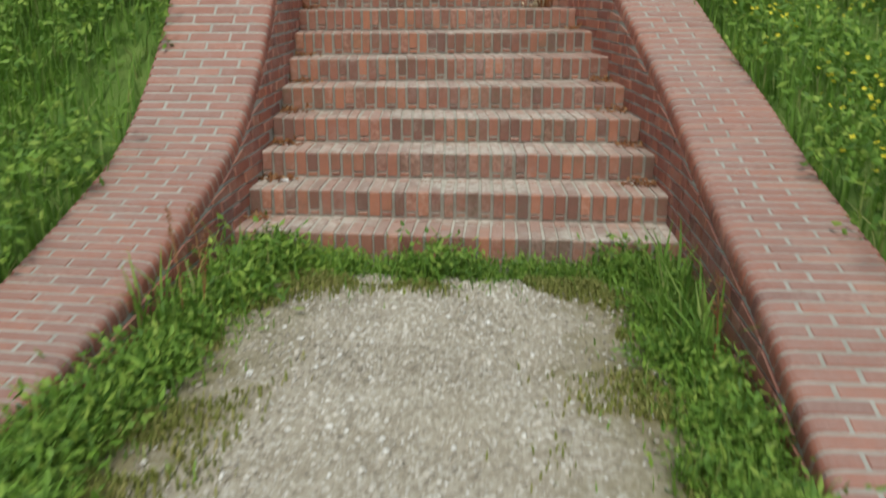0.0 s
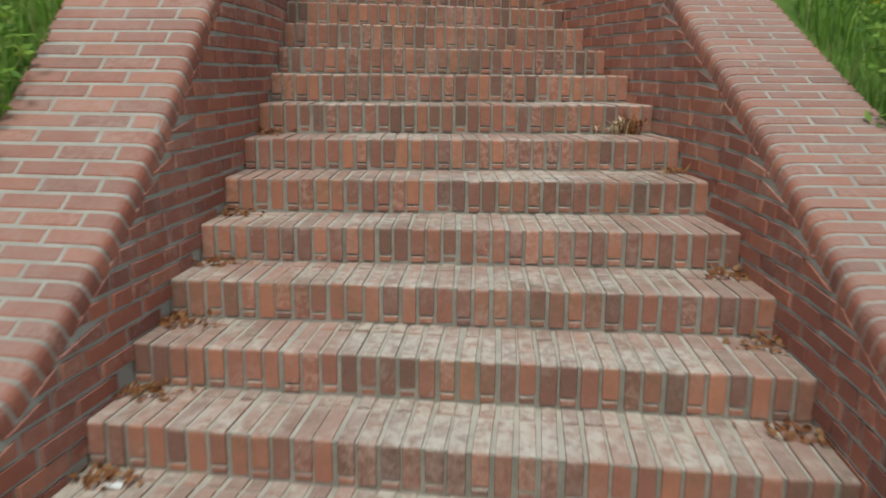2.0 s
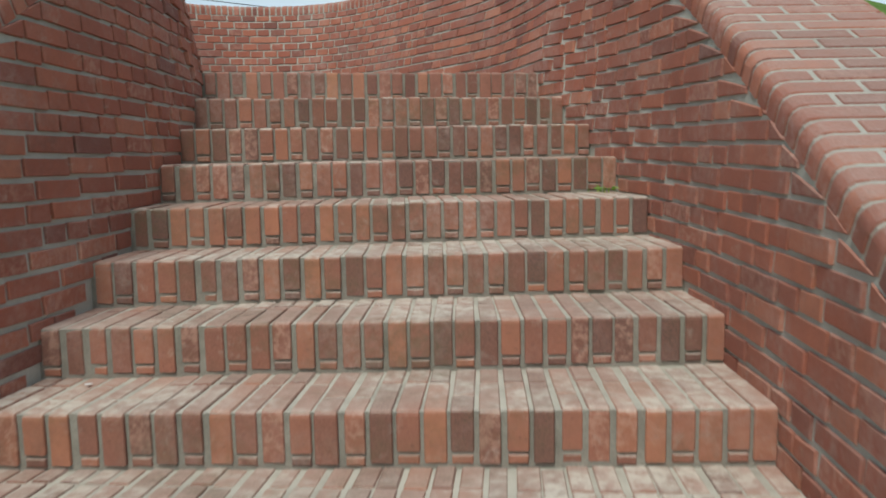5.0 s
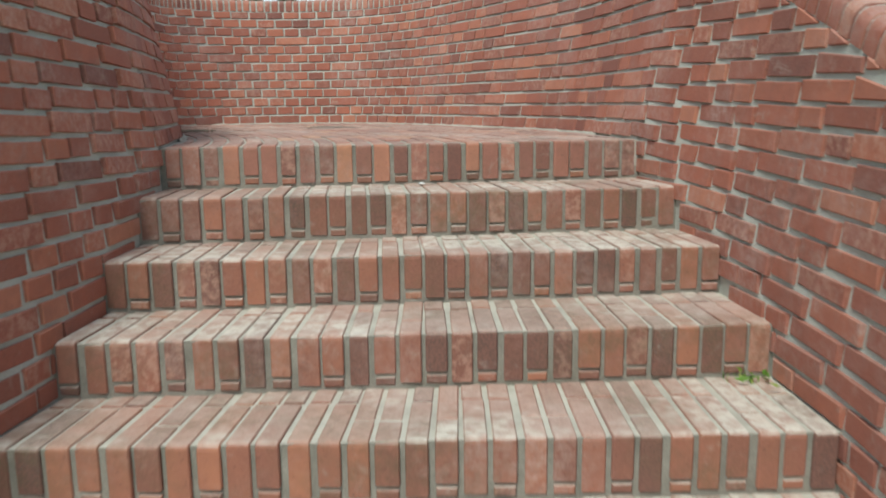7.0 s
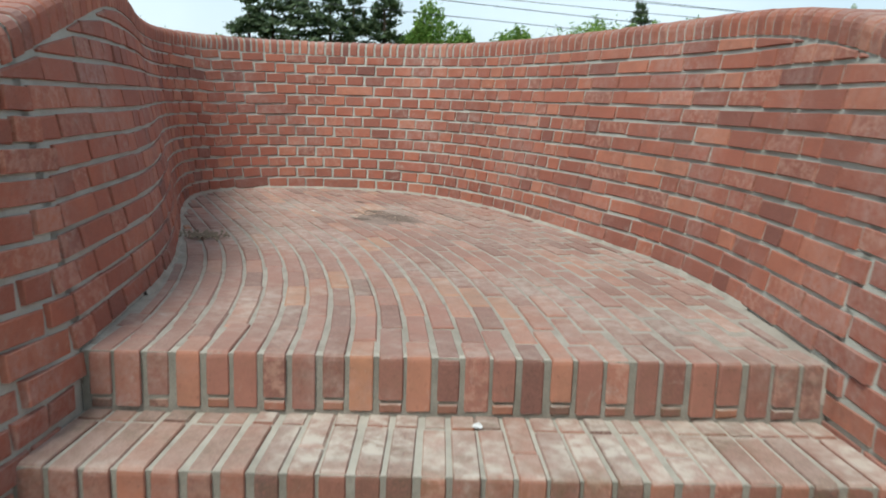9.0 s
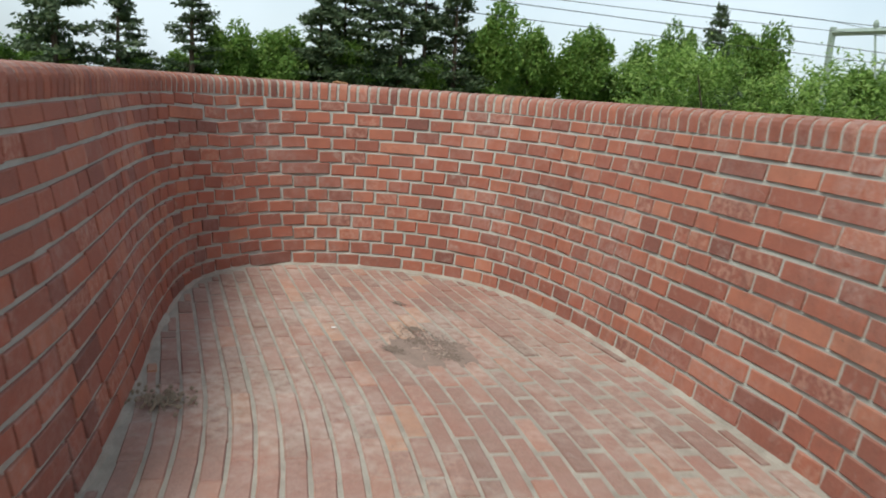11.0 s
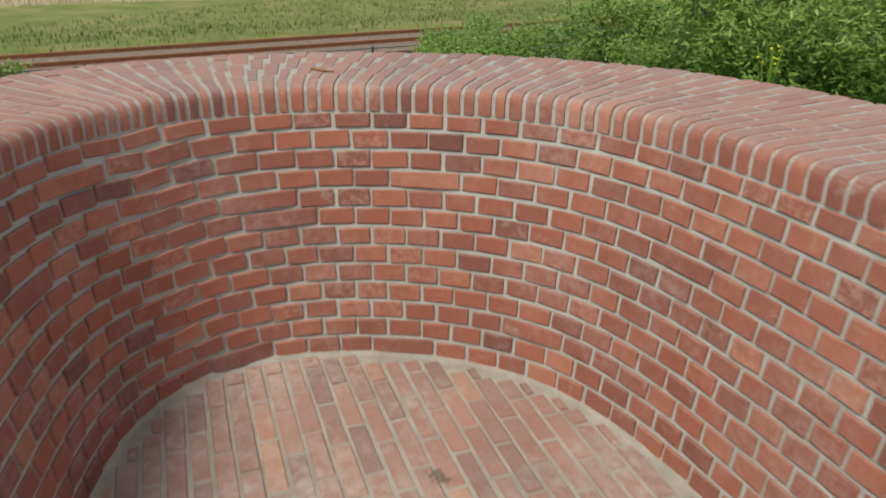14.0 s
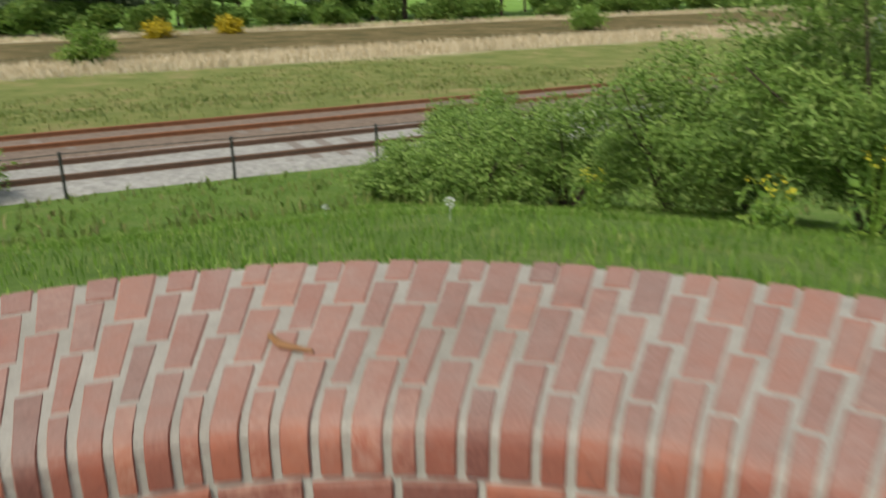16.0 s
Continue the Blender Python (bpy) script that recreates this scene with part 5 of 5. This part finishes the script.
def dock_stalk(x, y, h, seed, label):
    ob = tagged(new("dock_stalk"), label, "weed", "seeding dock stalks")
    ob.location = (x, y, 0.0)
    rr = random.Random(seed)
    lean = Vector((rr.uniform(-0.05, 0.05), rr.uniform(-0.05, 0.05), h))
    part("stalk", mesh_of("stalk", *tube([(0, 0, 0), lean * 0.5 + Vector((0.01, 0, 0)), lean], [0.004, 0.003, 0.0015], 5), rust_leaf), ob)
    p = np.array([tuple(lean * rr.uniform(0.62, 1.0) + Vector((rr.gauss(0, 0.008), rr.gauss(0, 0.008), 0))) for _ in range(70)])
    part("seeds", leaf_cloud(p, 0.014, 0.004, seed, rust_leaf, "seeds"), ob)


for x, y, h, seed in ((-0.98, -0.95, 0.52, 1), (-0.90, -1.0, 0.45, 2), (-0.95, -0.8, 0.50, 3), (1.02, -1.15, 0.42, 4)):
    dock_stalk(x, y, h, seed, "thin reddish-brown seeding dock stalk by the coping")
rr = random.Random(12)
for side, y0, n in ((1, -0.45, 60), (1, -0.75, 60), (1, -1.1, 40), (-1, -0.55, 40), (-1, -1.0, 40)):
    ob = tagged(new("grass_tuft"), "tall bright green grass tuft at the path edge", "grass tuft", "tufts at the path edge")
    ob.location = (side * (0.96 + rr.uniform(0, 0.06)), y0, 0.0)
    st = np.array([(rr.gauss(0, 0.06), rr.gauss(0, 0.08), 0) for _ in range(n)])
    part("blades", blades(st, 0.36, 0.007, n + int(-y0 * 10), grass_leaf, "blades", 1.0), ob)["kind"] = "stuff"

# loose stones
rs = np.random.RandomState(23)
pile = Pile()
ico = [(0, 0, 1), (0.9, 0, 0.1), (0, 0.9, 0), (-0.9, 0, 0.1), (0, -0.9, 0), (0, 0, -0.8)]
icf = [(0, 1, 2), (0, 2, 3), (0, 3, 4), (0, 4, 1), (5, 2, 1), (5, 3, 2), (5, 4, 3), (5, 1, 4)]
for n in range(9000):
    y = -0.3 - abs(rs.normal(0, 1.5))
    x = float(np.clip(rs.normal(0, 0.42), -0.95, 0.95))
    s_ = abs(rs.normal(0, 0.0045)) + 0.003 if n % 40 else rs.uniform(0.008, 0.014)
    a, sx, sy, sz = rs.uniform(0, 6.28), *(s_ * rs.uniform(0.6, 1.4, 3))
    c, d = math.cos(a), math.sin(a)
    pile.add([(x + (p[0] * c - p[1] * d) * sx, y + (p[0] * d + p[1] * c) * sy, 0.03 + p[2] * sz * 0.7 - 0.012 * x * x) for p in ico], icf)
tagged(new("loose_stones", mesh_of("loose_stones", pile.v, pile.f, pebble)), "small pale loose gravel stones on the path", "gravel", kind="stuff")


def tread_place(k, u, v):
    """A place on step k: u across from the left end, v back from the nosing."""
    a, b, c, d = (Vector((*e, 0)) for e in (left_end(k), right_end(k), left_end(k + 1), right_end(k + 1)))
    q = a.lerp(b, u).lerp(c.lerp(d, u), v)
    return Vector((q.x, q.y, RISE * k + 0.003))


r = random.Random(33)
for k, u0, n in ((1, 0.03, 40), (2, 0.04, 70), (3, 0.04, 80), (4, 0.04, 60), (5, 0.05, 40), (6, 0.03, 40), (2, 0.96, 80), (3, 0.965, 60), (4, 0.97, 40), (5, 0.965, 60), (7, 0.97, 40), (8, 0.03, 30)):
    pts = []
    for e in range(n):
        q = tread_place(k, min(max(r.gauss(u0, 0.025), 0.012), 0.988), r.uniform(0.55, 0.93))
        pts.append((q.x, q.y, q.z + r.uniform(0, 0.018)))
    tagged(new("fallen_leaves", leaf_cloud(np.array(pts), 0.035, 0.009, k, rust_leaf, "fallen_leaves")), "small heap of brown fallen leaves in a step corner", "leaves", kind="stuff")


def step_weed(k, u, v, n, h, mat, label, seed):
    q = tread_place(k, u, v)
    ob = tagged(new("step_weed"), label, "weed", "weeds on the steps")
    ob.location = q
    rr = random.Random(seed)
    st = np.array([(rr.gauss(0, 0.03), rr.gauss(0, 0.02), 0) for _ in range(n)])
    part("blades", blades(st, h, 0.004, seed, mat, "blades", 1.3), ob)["kind"] = "stuff"
    part("leaves", leaf_cloud(np.array([(rr.gauss(0, 0.05), rr.gauss(0, 0.03), rr.uniform(0.01, h * 0.7)) for _ in range(n)]), 0.04, 0.007, seed, mat, "leaves"), ob)


step_weed(8, 0.925, 0.88, 38, 0.13, rust_leaf, "withered orange-brown weed growing on a brick step", 1)
step_weed(8, 0.90, 0.9, 22, 0.10, dry_stalk, "dry straw-coloured weed growing on a brick step", 2)
step_weed(13, 0.955, 0.95, 14, 0.022, grass_leaf, "small green moss tuft on a brick step", 3)


def litter(q, size, mat, name, label, seed):
    rr = random.Random(seed)
    v = [(0, 0, size * 0.25)]
    for e in range(7):
        a = e * 0.9
        v.append((math.cos(a) * size * rr.uniform(0.5, 1.1), math.sin(a) * size * rr.uniform(0.4, 0.9), rr.uniform(0, size * 0.2)))
    f = [(0, 1 + e, 1 + (e + 1) % 7) for e in range(7)]
    ob = tagged(new(name, mesh_of(name, v, f, mat)), label, "litter", "scraps on the brickwork")
    ob.location = q
    return ob


litter(tread_place(2, 0.07, 0.62), 0.04, litter_white, "paper_scrap", "crumpled white paper scrap on a brick step", 1)
litter(tread_place(3, 0.05, 0.7), 0.016, litter_white, "paper_scrap", "tiny white paper scrap on a brick step", 2)
litter(tread_place(10, 0.09, 0.75), 0.014, litter_white, "paper_scrap", "tiny white paper scrap on a brick step", 3)
litter(tread_place(16, 0.52, 0.80), 0.022, litter_white, "paper_scrap", "small white feather scrap on a brick step", 4)
litter(Vector((-3.22, 6.57, FLOOR + 0.003)), 0.014, litter_white, "paper_scrap", "tiny white scrap on the brick floor", 5)
# dried mud patches and a heap of dirt on the platform
for x, y, s_, seed in ((-2.86, 6.72, 0.14, 1), (-2.72, 6.64, 0.07, 2), (-3.0, 6.80, 0.06, 3), (-3.30, 7.05, 0.03, 4), (-2.9, 6.55, 0.05, 5)):
    rr = random.Random(seed)
    crumbs = Pile()
    for e in range(int(4000 * s_)):
        q, z_ = (x + rr.gauss(0, s_ * 0.5), y + rr.gauss(0, s_ * 0.32)), rr.uniform(0.001, 0.0038)
        crumbs.add([(q[0] + p[0] * z_ * 1.6, q[1] + p[1] * z_ * 1.6, FLOOR + 0.002 + p[2] * z_ * 0.45) for p in ico], icf)
    tagged(new("mud_crumbs", mesh_of("mud_crumbs", crumbs.v, crumbs.f, mud)), "dried brown mud crumbs scattered on the brick floor", "mud", kind="stuff")
# thin film of dried mud over the joints, the higher bricks showing through
film_v, film_f = [], []
for ring in range(6):
    for e in range(40):
        a = e / 40 * 2 * math.pi
        reach = ring / 5 * (1 + 0.45 * noise.noise((math.cos(a) * 1.6, math.sin(a) * 1.6, 3)) + 0.2 * noise.noise((math.cos(a) * 6, math.sin(a) * 6, 5)))
        film_v.append((-2.80 + 0.21 * reach * math.cos(a), 6.66 + 0.15 * reach * math.sin(a), FLOOR + 0.0006 - 0.006 * (ring == 5) + 0.0012 * noise.noise((reach * 9, a * 5, 1))))
film_f = [(q * 40 + e, q * 40 + (e + 1) % 40, q * 40 + 40 + (e + 1) % 40, q * 40 + 40 + e) for q in range(5) for e in range(40)]
tagged(new("mud_film", mesh_of("mud_film", film_v, film_f, dust_film, True)), "thin film of dried grey-brown mud on the brick floor", "mud", kind="stuff")
rr = random.Random(7)
heap = Pile()
for e in range(170):
    q = Vector((-3.03 + rr.gauss(0, 0.045), 5.70 + rr.gauss(0, 0.04), FLOOR))
    s_ = rr.uniform(0.003, 0.011)
    heap.add([(q.x + p[0] * s_, q.y + p[1] * s_, q.z + 0.012 + p[2] * s_ * 0.8) for p in ico], icf)
dirt = tagged(new("dirt_heap", mesh_of("dirt_heap", heap.v, heap.f, dry_dirt)), "small heap of dirt and dry moss by the wall foot", "dirt", kind="stuff")
# thin brown sliver, added in place of a dark chipped mark on the coping
tagged(new("twig", mesh_of("twig", *tube([(-4.36, 7.66, 3.394), (-4.31, 7.64, 3.398), (-4.25, 7.66, 3.394)], [0.006, 0.008, 0.004], 5), rust_leaf)), "short brown sliver standing in for a dark mark on the coping bricks", "twig")
